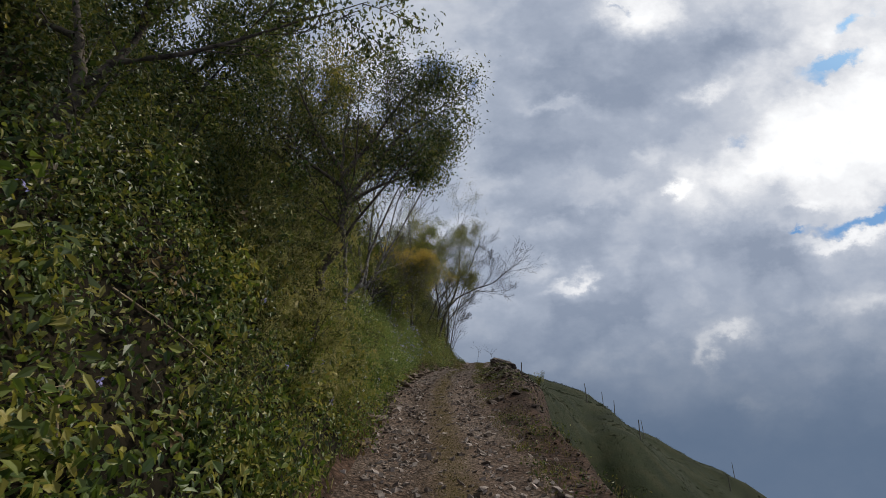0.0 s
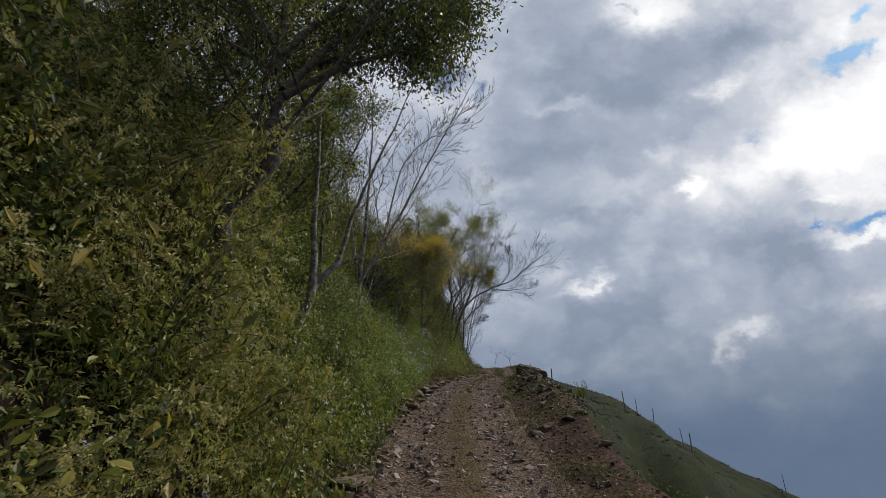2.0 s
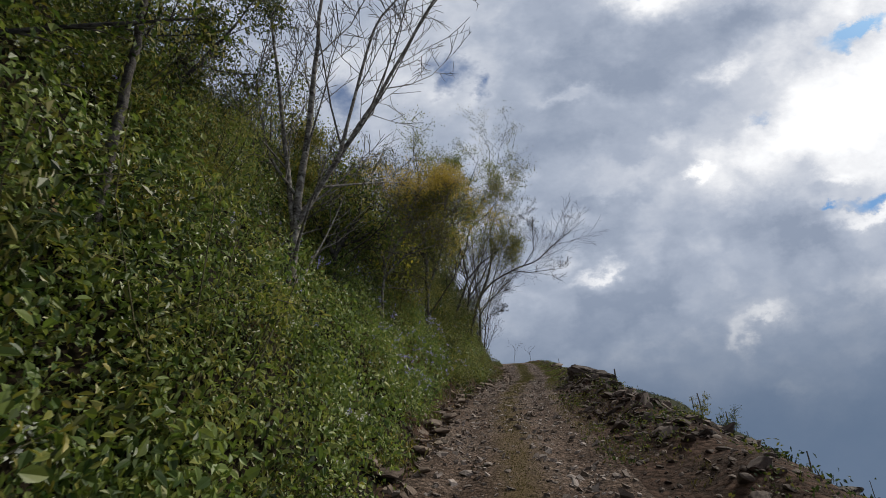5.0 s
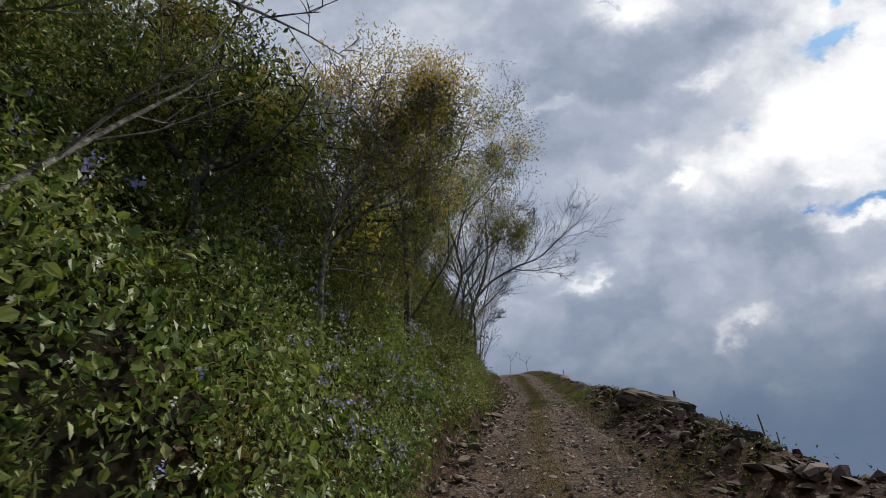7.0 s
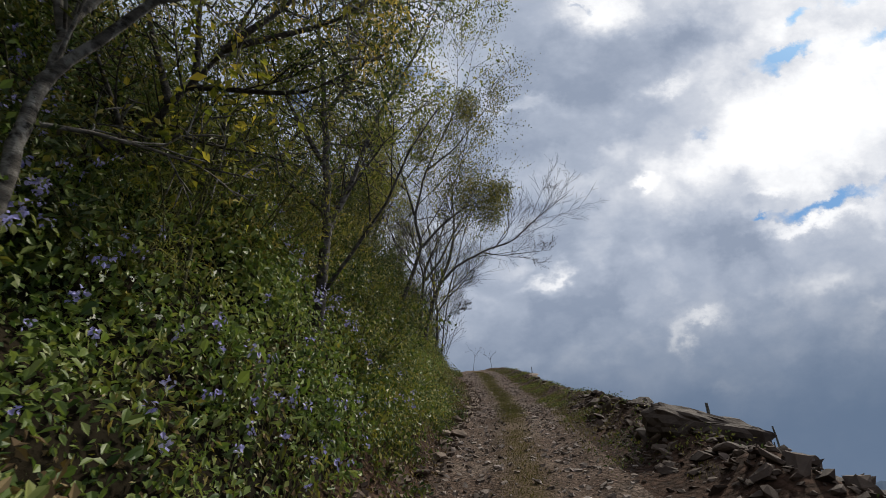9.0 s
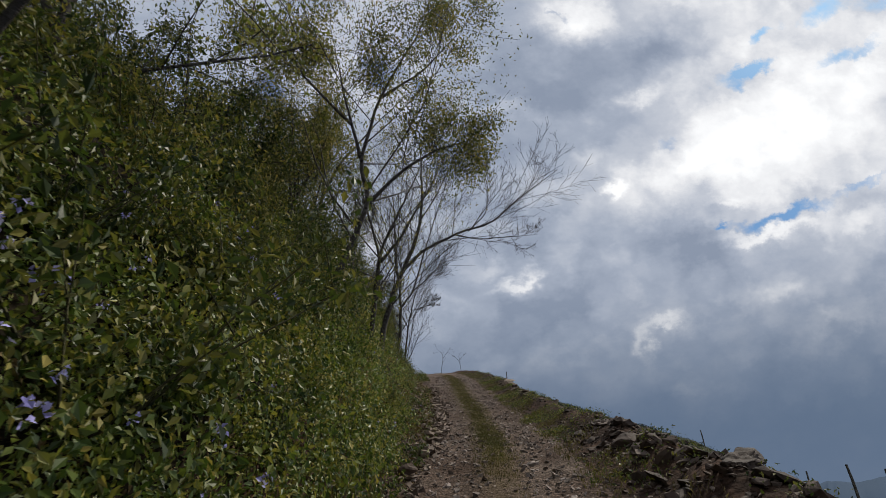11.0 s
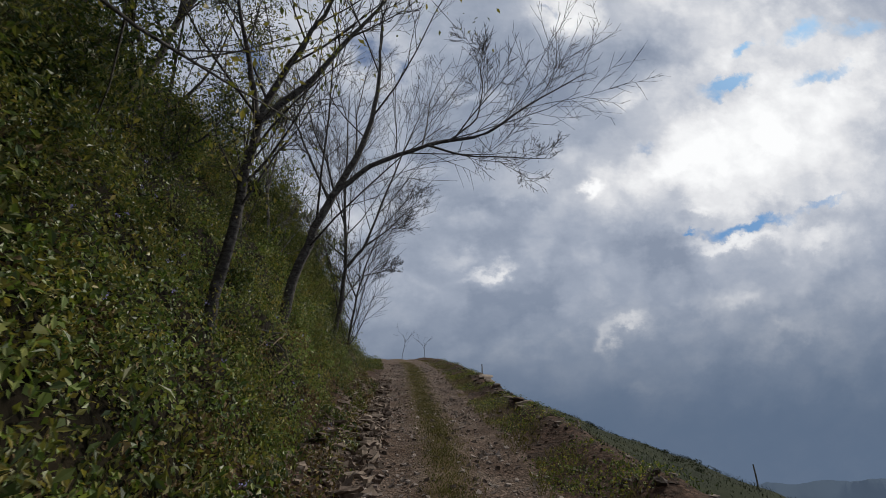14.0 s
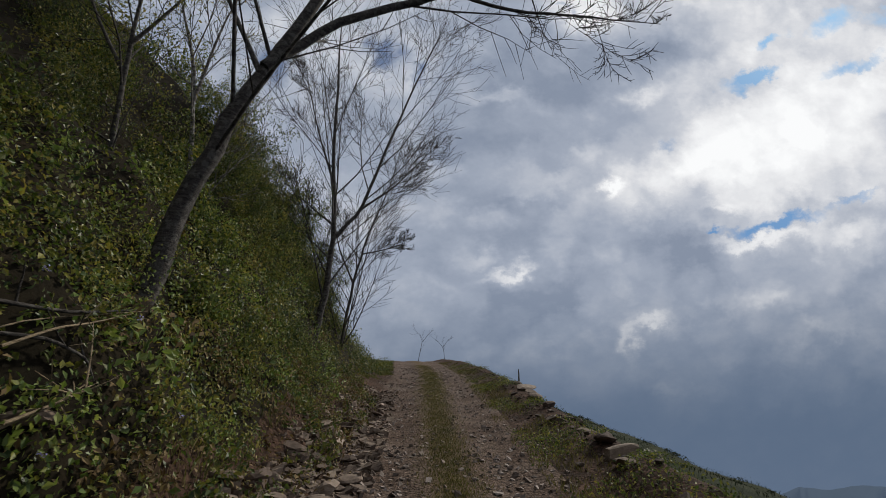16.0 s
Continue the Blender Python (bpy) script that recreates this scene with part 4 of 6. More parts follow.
tree("tree", "dark leafy tree with mossy crooked trunk overhanging the track",
     [(-2.15, 7.6, 2.62), (-2.06, 7.7, 3.9), (-2.1, 7.7, 4.3), (-1.97, 7.7, 4.5), (-1.7, 7.7, 4.8), (-1.85, 7.7, 5.2), (-1.75, 7.75, 5.6), (-1.95, 7.9, 6.4), (-2.0, 8.1, 7.4), (-1.9, 8.2, 8.4)], 0.095,
     [([(-1.74, 7.75, 5.6), (-1.25, 7.8, 5.95), (-0.7, 7.9, 6.25), (-0.2, 8.0, 6.6)], 0.04),
      ([(-1.75, 7.75, 5.65), (-1.3, 8.0, 6.6), (-0.8, 8.2, 7.5), (-0.2, 8.35, 8.1), (0.2, 8.45, 8.4)], 0.045),
      ([(-1.9, 7.85, 6.2), (-1.4, 8.2, 7.3), (-0.9, 8.3, 8.3), (-0.4, 8.4, 9.1)], 0.045),
      ([(-1.95, 7.9, 6.4), (-2.5, 8.2, 7.3), (-3.0, 8.4, 8.4), (-3.3, 8.5, 9.1)], 0.045),
      ([(-1.9, 7.85, 6.0), (-2.6, 8.0, 6.6), (-3.3, 8.2, 7.3), (-3.8, 8.4, 8.2)], 0.04),
      ([(-1.5, 8.0, 6.2), (-1.1, 8.3, 6.8), (-0.6, 8.5, 7.1), (-0.1, 8.7, 7.4)], 0.03)],
     M_BARK_BROWN, M_DARK, per_twig=6, size=0.066, count=13, ratio=0.46, aspect=0.4, start=0.3, spread=58, scatter=2.3)
tree("leafy_tree", "dark broad-leaved tree crowding the steep bank",
     [(-4.3, 6.0, 5.0), (-4.2, 6.0, 6.2), (-4.1, 6.1, 7.3), (-4.0, 6.2, 8.6)], 0.07,
     [([(-4.25, 6.0, 5.8), (-3.7, 5.9, 6.6), (-3.3, 5.9, 7.3)], 0.04),
      ([(-4.2, 6.0, 6.2), (-4.9, 6.1, 7.0), (-5.5, 6.3, 7.9)], 0.04),
      ([(-4.15, 6.0, 6.8), (-3.6, 6.3, 7.8), (-3.2, 6.6, 8.7)], 0.035),
      ([(-4.3, 6.0, 5.4), (-4.9, 5.6, 5.9), (-5.4, 5.3, 6.6)], 0.035)],
     M_BARK_DARK, M_DARK, per_twig=8, size=0.07, count=11, ratio=0.5, spread=56, start=0.15)
tree("tree", "slender pale-barked tree forking above the weeds",
     [(-2.59, 11.3, 4.11), (-2.37, 11.3, 4.79), (-2.48, 11.3, 5.82), (-2.52, 11.3, 6.76), (-2.53, 11.3, 7.75), (-2.68, 11.3, 9.54)], 0.095,
     [([(-2.42, 11.4, 4.84), (-2.16, 11.48, 5.13), (-2.06, 11.56, 5.32), (-1.95, 11.64, 6.09), (-1.65, 11.72, 6.98), (-1.23, 11.8, 8.2), (-0.8, 11.88, 9.53)], 0.055),
      ([(-2.08, 11.4, 5.12), (-1.78, 11.5, 5.31), (-1.47, 11.6, 5.47)], 0.030)],
     M_BARK_PALE, M_OLIVE, per_twig=2, size=0.07, count=4, ratio=0.3, start=0.5)
tree("slender_tree", "thin dark crooked tree with olive leaves beside the track",
     [(-3.31, 14.6, 5.57), (-3.34, 14.6, 6.96), (-3.36, 14.6, 8.3), (-3.23, 14.6, 10.33), (-2.98, 14.6, 12.61)], 0.055,
     [([(-3.36, 14.6, 8.3), (-3.94, 14.7, 9.46), (-4.47, 14.8, 11.1)], 0.030),
      ([(-3.35, 14.6, 8.48), (-2.65, 14.7, 9.62), (-2.25, 14.8, 11.26)], 0.030)],
     M_BARK_DARK, M_OLIVE, per_twig=5, size=0.06, count=8, ratio=0.42, start=0.4)
tree("bare_tree", "nearly bare grey tree branching low into upright stems",
     [(-3.14, 18.2, 6.26), (-3.15, 18.2, 7.02), (-3.02, 18.2, 8.97), (-2.96, 18.2, 11.45), (-3.0, 18.2, 14.78)], 0.115,
     [([(-3.15, 18.2, 7.02), (-2.5, 18.28, 8.32), (-1.64, 18.36, 10.0), (-0.32, 18.44, 12.84), (0.92, 18.52, 15.47)], 0.050),
      ([(-3.15, 18.2, 7.02), (-3.54, 18.25, 9.19), (-3.96, 18.3, 11.6), (-4.51, 18.35, 14.62)], 0.045),
      ([(-2.48, 18.2, 8.21), (-1.94, 18.3, 11.26), (-1.31, 18.4, 12.27), (0.2, 18.5, 13.27)], 0.030),
      ([(-3.1, 18.2, 7.54), (-3.63, 18.12, 8.31), (-3.99, 18.04, 9.78), (-3.66, 17.96, 12.28)], 0.030)],
     M_BARK, M_OLIVE, per_twig=0, count=13, last=3, ratio=0.36, rise=0.07, start=0.12, spread=46)
tree("leafy_tree", "slender pale-stemmed tree under a wide golden feathery crown",
     [(-2.57, 22.8, 6.1), (-2.58, 22.8, 6.67), (-2.56, 22.8, 7.21), (-2.54, 22.8, 7.7), (-2.46, 22.8, 8.14), (-2.38, 22.8, 8.4), (-2.3, 22.75, 9.1), (-2.2, 22.7, 9.7)], 0.055,
     [([(-2.55, 22.8, 7.63), (-1.97, 22.75, 8.2), (-1.55, 22.65, 8.45), (-0.9, 22.5, 8.8), (-0.25, 22.4, 9.0)], 0.032),
      ([(-2.42, 22.8, 8.3), (-1.8, 22.7, 8.9), (-1.3, 22.6, 9.3), (-0.8, 22.5, 9.5)], 0.03),
      ([(-2.42, 22.8, 8.2), (-1.9, 22.9, 9.1), (-1.6, 23.0, 9.7)], 0.026),
      ([(-2.5, 22.8, 8.0), (-2.75, 22.7, 8.9), (-2.9, 22.6, 9.8)], 0.03),
      ([(-1.97, 22.75, 8.2), (-1.2, 22.9, 8.5), (-0.5, 23.1, 8.7)], 0.022)],
     M_BARK, M_OLIVE, per_twig=4, size=0.065, count=11, ratio=0.56, aspect=0.32, spread=62, start=0.4, plume=8.4, scatter=3.0)
tree("leafy_tree", "olive and yellow leafed tree beside the track",
     [(-1.89, 27.0, 6.89), (-1.77, 27.0, 8.54), (-1.83, 27.0, 10.11), (-1.95, 27.0, 11.84), (-2.11, 27.0, 14.03)], 0.100,
     [([(-1.77, 27.0, 8.58), (-1.46, 27.1, 9.33), (-1.11, 27.2, 10.55), (-0.29, 27.3, 12.19), (0.34, 27.4, 13.85)], 0.050),
      ([(-1.8, 27.0, 9.59), (-2.34, 26.9, 10.6), (-2.84, 26.8, 11.92)], 0.045),
      ([(-1.84, 27.0, 10.65), (-1.28, 27.1, 11.66), (-0.76, 27.2, 13.35)], 0.040)],
     M_BARK_DARK, M_FEATHER, per_twig=9, size=0.062, count=12, ratio=0.5, spread=46, start=0.15)
tree("leafy_tree", "leaning grey tree with thin leafy crown arching overhead",
     [(-1.32, 34.4, 8.3), (-1.08, 34.4, 9.4), (-0.73, 34.4, 10.24), (-0.36, 34.4, 11.22), (-0.55, 34.4, 12.34), (-0.08, 34.4, 13.96), (0.78, 34.4, 15.77), (1.63, 34.4, 17.68)], 0.085,
     [([(-0.36, 34.4, 11.22), (0.37, 34.48, 12.03), (1.18, 34.56, 12.65), (2.03, 34.64, 12.95)], 0.045),
      ([(-0.55, 34.4, 12.34), (-0.88, 34.5, 13.86), (-1.22, 34.6, 15.84)], 0.040),
      ([(-0.08, 34.4, 13.96), (1.01, 34.5, 14.9), (2.13, 34.6, 16.47)], 0.035),
      ([(-0.74, 34.4, 13.21), (-1.83, 34.5, 14.56), (-2.68, 34.6, 16.06)], 0.035)],
     M_BARK_DARK, M_OLIVE, per_twig=9, size=0.072, count=13, ratio=0.56, spread=58, start=0.3, scatter=2.2, rise=0.05)
tree("bare_tree", "dark bare tree leaning over the bank, pale bands on its bark",
     [(-0.74, 41.0, 8.86), (-0.74, 41.0, 9.09), (-0.53, 40.8, 10.45), (-0.35, 40.6, 12.24), (0.1, 40.4, 13.29), (0.74, 40.2, 14.56), (1.25, 40.0, 15.63)], 0.115,
     [([(-0.27, 40.3, 12.04), (0.45, 40.4, 12.94), (1.01, 40.5, 14.03), (1.67, 40.6, 15.15), (2.24, 40.7, 16.55)], 0.060),
      ([(-0.27, 40.3, 12.04), (-0.48, 40.2, 13.04), (-0.78, 40.1, 14.19), (-0.99, 40.0, 15.16)], 0.050)],
     M_BARK_DARK, M_DARK, per_twig=0, count=11, last=3, ratio=0.46, rise=0.07, start=0.42, spread=46)
tree("bare_tree", "dark bare tree with a long limb reaching towards the valley",
     [(-0.51, 45.7, 9.8), (-0.16, 45.7, 11.51), (0.5, 45.7, 13.41), (1.28, 45.7, 15.0), (1.66, 45.7, 16.89), (1.67, 45.7, 19.06), (1.67, 45.7, 20.79)], 0.150,
     [([(0.5, 45.7, 13.41), (1.45, 45.82, 14.51), (3.19, 45.94, 15.45), (5.12, 46.06, 16.1), (6.42, 46.18, 17.32), (8.86, 46.3, 19.14)], 0.080),
      ([(3.16, 45.7, 15.28), (4.23, 45.8, 15.07), (5.83, 45.9, 15.24), (7.19, 46.0, 15.35)], 0.035),
      ([(0.44, 45.7, 13.33), (-0.22, 45.8, 14.74), (-0.78, 45.9, 16.03), (-1.64, 46.0, 17.27)], 0.040),
      ([(3.76, 45.7, 15.46), (4.74, 45.8, 16.43), (4.99, 45.9, 17.91), (4.73, 46.0, 19.45)], 0.030)],
     M_BARK_DARK, M_DARK, per_twig=0, count=13, last=3, ratio=0.46, rise=0.07, start=0.3, spread=46)
tree("bare_tree", "upright dark tree with thin bare twigs at the bend",
     [(0.31, 55.0, 11.04), (0.58, 55.0, 12.78), (0.66, 55.0, 14.76), (0.39, 55.0, 18.05), (0.37, 55.0, 21.31), (0.31, 55.0, 23.82)], 0.130,
     [([(0.72, 55.0, 14.36), (1.52, 55.15, 15.5), (2.41, 55.3, 18.4), (3.67, 55.45, 22.05), (4.63, 55.6, 24.67)], 0.070),
      ([(0.66, 55.0, 14.76), (-0.1, 55.1, 15.39), (-1.26, 55.2, 16.46)], 0.040),
      ([(0.55, 55.0, 16.25), (-0.28, 55.1, 18.78), (-0.95, 55.2, 21.61)], 0.040),
      ([(1.53, 55.0, 15.44), (2.67, 55.1, 16.43), (4.1, 55.2, 18.22)], 0.040)],
     M_BARK_DARK, M_DARK, per_twig=0, count=16, last=3, ratio=0.46, rise=0.07, start=0.25, spread=46)
tree("bare_tree", "slim bare tree behind the bend",
     [(0.88, 58.5, 10.97), (0.88, 58.5, 11.53), (1.17, 58.5, 13.79), (1.64, 58.5, 15.75), (2.5, 58.5, 18.16), (3.06, 58.5, 20.48)], 0.080,
     [([(1.17, 58.5, 13.79), (0.51, 58.6, 15.24), (0.17, 58.7, 16.79)], 0.040),
      ([(1.45, 58.5, 14.99), (2.59, 58.6, 15.32), (3.3, 58.7, 15.64)], 0.030)],
     M_BARK_DARK, M_DARK, per_twig=0, count=18, last=3, ratio=0.46, rise=0.07, start=0.12, spread=46)
tree("bare_tree", "bare grey tree high on the bank",
     [(-1.68, 49.0, 12.2), (-1.68, 49.0, 13.52), (-1.96, 49.0, 15.87), (-2.62, 49.0, 17.94), (-3.13, 49.0, 20.26)], 0.070,
     [([(-1.88, 49.0, 15.05), (-1.66, 49.1, 17.04), (-1.21, 49.2, 19.12)], 0.040),
      ([(-1.66, 49.0, 13.59), (-1.13, 49.1, 14.07), (-0.84, 49.2, 14.78)], 0.030)],
     M_BARK, M_OLIVE, per_twig=2, size=0.05, count=12, last=3, ratio=0.46, rise=0.07, start=0.12, spread=46)
tree("leafy_tree", "upper-bank tree with grey-green thin foliage",
     [(-2.89, 42.0, 12.37), (-2.89, 42.0, 13.62), (-2.46, 42.0, 15.54), (-1.77, 42.0, 17.04), (-0.47, 42.0, 18.75), (0.98, 42.0, 20.4)], 0.100,
     [([(-2.46, 42.0, 15.54), (-2.55, 42.1, 17.93), (-2.48, 42.2, 20.91)], 0.060),
      ([(-2.99, 42.0, 14.53), (-4.03, 41.9, 16.75), (-5.06, 41.8, 19.63)], 0.050)],
     M_BARK_DARK, M_OLIVE, per_twig=5, size=0.06, count=12, ratio=0.5, start=0.2, rise=0.06)
tree("sapling", "small bare sapling on the crest of the track",
     [(6.23, 88.0, 14.02), (6.23, 88.0, 14.44), (6.61, 88.0, 16.18), (6.38, 88.0, 16.8), (5.63, 88.0, 17.3)], 0.035,
     [([(6.62, 88.0, 16.07), (7.18, 88.0, 16.81), (7.59, 88.0, 17.16)], 0.020)],
     M_BARK_DARK, per_twig=0, last=2, count=5, ratio=0.45)
tree("sapling", "small bent sapling on the crest of the track",
     [(9.38, 92.0, 14.39), (9.27, 92.0, 15.99), (8.71, 92.0, 16.71), (7.96, 92.0, 17.2)], 0.035,
     [([(9.21, 92.0, 16.11), (9.65, 92.0, 16.79), (10.16, 92.0, 17.17)], 0.020)],
     M_BARK_DARK, per_twig=0, last=2, count=5, ratio=0.45)
tree("leafy_tree", "dense olive-green tree rising from the bank",
     [(-4.0, 9.8, 6.09), (-3.82, 9.8, 7.69), (-3.74, 9.8, 9.32), (-3.72, 9.8, 11.14)], 0.080,
     [([(-3.82, 9.8, 7.69), (-4.75, 9.9, 9.23), (-5.33, 10.0, 10.95)], 0.050),
      ([(-3.79, 9.8, 8.0), (-3.06, 9.9, 9.4), (-2.62, 10.0, 10.95)], 0.050),
      ([(-3.74, 9.8, 7.08), (-2.85, 9.7, 7.63), (-2.23, 9.6, 8.51)], 0.040)],
     M_BARK_DARK, M_OLIVE, per_twig=13, size=0.075, count=11, ratio=0.52, spread=50, start=0.2)
tree("leafy_tree", "spreading green tree on the steep bank above the herbs",
     [(-4.2, 13.8, 6.6), (-4.1, 13.8, 8.0), (-3.9, 13.9, 9.3), (-3.8, 14.0, 10.8)], 0.075,
     [([(-4.1, 13.8, 7.6), (-3.4, 13.7, 8.4), (-2.9, 13.6, 9.4)], 0.04),
      ([(-4.0, 13.8, 8.4), (-4.8, 13.9, 9.4), (-5.4, 14.0, 10.6)], 0.04),
      ([(-3.9, 13.9, 9.0), (-3.2, 14.2, 10.0), (-2.8, 14.4, 11.0)], 0.035),
      ([(-4.15, 13.8, 7.2), (-4.9, 13.4, 7.9), (-5.6, 13.1, 8.8)], 0.035)],
     M_BARK_DARK, M_HERB, per_twig=12, size=0.068, count=11, ratio=0.5, spread=56, start=0.15)
tree("leafy_tree", "leafy dark tree on the upper bank",
     [(-5.0, 17.4, 8.6), (-4.9, 17.4, 10.0), (-4.8, 17.5, 11.6)], 0.07,
     [([(-4.95, 17.4, 9.4), (-4.3, 17.4, 10.3), (-3.9, 17.5, 11.3)], 0.04),
      ([(-4.9, 17.4, 9.8), (-5.7, 17.3, 10.8), (-6.3, 17.2, 12.0)], 0.04),
      ([(-4.95, 17.4, 9.2), (-5.7, 17.8, 9.9)], 0.035)],
     M_BARK_DARK, M_DARK, per_twig=12, size=0.068, count=10, ratio=0.52, spread=56, start=0.15)
tree("leafy_tree", "shaded dark thicket tree on the bank",
     [(-3.0, 24.3, 7.78), (-3.0, 24.3, 8.15), (-2.72, 24.3, 8.68), (-2.2, 24.3, 9.45), (-1.86, 24.3, 10.56)], 0.060,
     [([(-2.72, 24.3, 8.68), (-3.2, 24.35, 10.07), (-3.54, 24.4, 12.39)], 0.035),
      ([(-2.2, 24.3, 9.45), (-1.55, 24.35, 10.17), (-1.12, 24.4, 11.17)], 0.035),
      ([(-2.31, 24.3, 9.34), (-1.13, 24.35, 9.74), (-0.36, 24.4, 10.67)], 0.035),
      ([(-3.0, 24.3, 8.15), (-3.33, 24.2, 9.03), (-3.77, 24.1, 9.97)], 0.030),
      ([(-2.62, 24.3, 8.9), (-1.49, 24.4, 8.84), (-0.73, 24.5, 9.42)], 0.030),
      ([(-2.52, 24.3, 9.0), (-2.66, 24.35, 10.54), (-2.57, 24.4, 11.98)], 0.030)],
     M_BARK_DARK, M_DARK, per_twig=5, size=0.065, count=10, ratio=0.55, aspect=0.28, spread=55, start=0.2)
tree("leafy_tree", "green leafy tree over the flowering herbs",
     [(-3.09, 20.4, 6.76), (-3.08, 20.4, 7.4), (-3.05, 20.4, 8.26), (-3.05, 20.4, 9.35)], 0.075,
     [([(-3.1, 20.4, 7.34), (-3.45, 20.3, 8.02), (-3.74, 20.2, 8.75)], 0.050),
      ([(-3.09, 20.4, 7.46), (-2.76, 20.5, 8.17), (-2.56, 20.6, 8.91)], 0.050),
      ([(-3.08, 20.4, 7.59), (-2.61, 20.5, 7.74), (-2.26, 20.6, 8.12)], 0.040)],
     M_BARK_DARK, M_HERB, per_twig=4, size=0.08, count=9, ratio=0.56, spread=60, start=0.2)
tree("leafy_tree", "shaded dark tree behind the flowering bank",
     [(-3.51, 29.5, 9.67), (-3.4, 29.5, 11.19), (-3.8, 29.5, 13.47), (-4.27, 29.5, 16.15)], 0.080,
     [([(-3.43, 29.5, 10.78), (-4.38, 29.6, 12.47), (-5.28, 29.7, 14.56)], 0.050),
      ([(-3.46, 29.5, 11.19), (-2.76, 29.6, 12.71), (-2.17, 29.7, 14.8)], 0.050)],
     M_BARK_DARK, M_OLIVE, per_twig=6, size=0.075, count=11, ratio=0.52, spread=50, start=0.2)
tree("leafy_tree", "dark leafy tree high on the upper bank",
     [(-2.77, 38.0, 11.7), (-2.81, 38.0, 13.18), (-2.88, 38.0, 15.23), (-3.01, 38.0, 17.6)], 0.080,
     [([(-2.79, 38.0, 12.64), (-3.76, 38.1, 14.16), (-4.61, 38.2, 16.19)], 0.050),
      ([(-2.77, 38.0, 12.91), (-2.21, 38.1, 14.32), (-1.82, 38.2, 16.06)], 0.050)],
     M_BARK_DARK, M_OLIVE, per_twig=13, size=0.075, count=12, ratio=0.54, spread=54, start=0.15)
tree("leafy_tree", "bushy dark green tree on the crest of the bank",
     [(-2.9, 43.5, 12.42), (-3.01, 43.5, 13.69), (-3.07, 43.5, 15.92), (-3.16, 43.5, 18.64)], 0.070,
     [([(-2.99, 43.5, 13.53), (-4.02, 43.6, 15.17), (-4.68, 43.7, 17.2)], 0.040),
      ([(-3.02, 43.5, 14.02), (-2.26, 43.6, 15.54), (-1.94, 43.7, 17.78)], 0.040),
      ([(-2.96, 43.5, 12.91), (-2.16, 43.6, 13.66), (-1.74, 43.7, 14.6)], 0.035)],
     M_BARK_DARK, M_DARK, per_twig=7, size=0.07, count=10, ratio=0.5, spread=50, start=0.15)
tree("leafy_tree", "small olive tree among the weeds of the upper bank",
     [(-2.04, 47.0, 12.52), (-2.17, 47.0, 14.52), (-2.22, 47.0, 16.66), (-2.18, 47.0, 19.02)], 0.060,
     [([(-2.16, 47.0, 14.11), (-3.02, 47.1, 15.56), (-3.6, 47.2, 17.11)], 0.035),
      ([(-2.19, 47.0, 14.72), (-1.44, 47.1, 16.12), (-1.2, 47.2, 17.58)], 0.035)],
     M_BARK_DARK, M_OLIVE, per_twig=6, size=0.06, count=10, ratio=0.5, spread=48, start=0.15)
tree("leafy_tree", "dark leafy tree overhanging the upper bank",
     [(-3.26, 40.2, 12.02), (-3.42, 40.2, 12.79), (-3.59, 40.2, 14.56), (-3.82, 40.2, 16.75)], 0.080,
     [([(-3.4, 40.2, 12.67), (-4.4, 40.3, 13.87), (-5.26, 40.4, 15.64)], 0.045),
      ([(-3.45, 40.2, 13.03), (-2.95, 40.3, 14.34), (-2.75, 40.4, 16.08)], 0.045)],
     M_BARK_DARK, M_DARK, per_twig=11, size=0.08, count=11, ratio=0.5, spread=50, start=0.15)
tree("leafy_tree", "dense dark tree above the roadside thicket",
     [(-3.0, 32.0, 9.84), (-3.11, 32.0, 10.56), (-3.23, 32.0, 11.95), (-3.36, 32.0, 13.58)], 0.070,
     [([(-3.11, 32.0, 10.56), (-3.92, 32.1, 11.28), (-4.52, 32.2, 12.27)], 0.040),
      ([(-3.14, 32.0, 10.73), (-2.67, 32.1, 11.34), (-2.56, 32.2, 12.19)], 0.040),
      ([(-3.06, 32.0, 9.98), (-2.37, 31.9, 10.69)], 0.035)],
     M_BARK_DARK, M_DARK, per_twig=8, size=0.070, count=10, ratio=0.52, spread=54, start=0.15)
tree("leafy_tree", "bushy tree with small dark leaves on the upper bank",
     [(-3.62, 36.0, 12.02), (-3.72, 36.0, 12.73), (-3.78, 36.0, 14.57), (-3.81, 36.0, 16.48)], 0.070,
     [([(-3.72, 36.0, 12.73), (-4.72, 36.1, 13.66), (-5.41, 36.2, 14.99)], 0.040),
      ([(-3.76, 36.0, 13.02), (-3.02, 36.1, 13.72), (-2.79, 36.2, 14.79)], 0.040),
      ([(-3.67, 36.0, 11.88), (-2.73, 35.9, 12.98)], 0.035)],
     M_BARK_DARK, M_DARK, per_twig=14, size=0.068, count=11, ratio=0.52, spread=54, start=0.15)
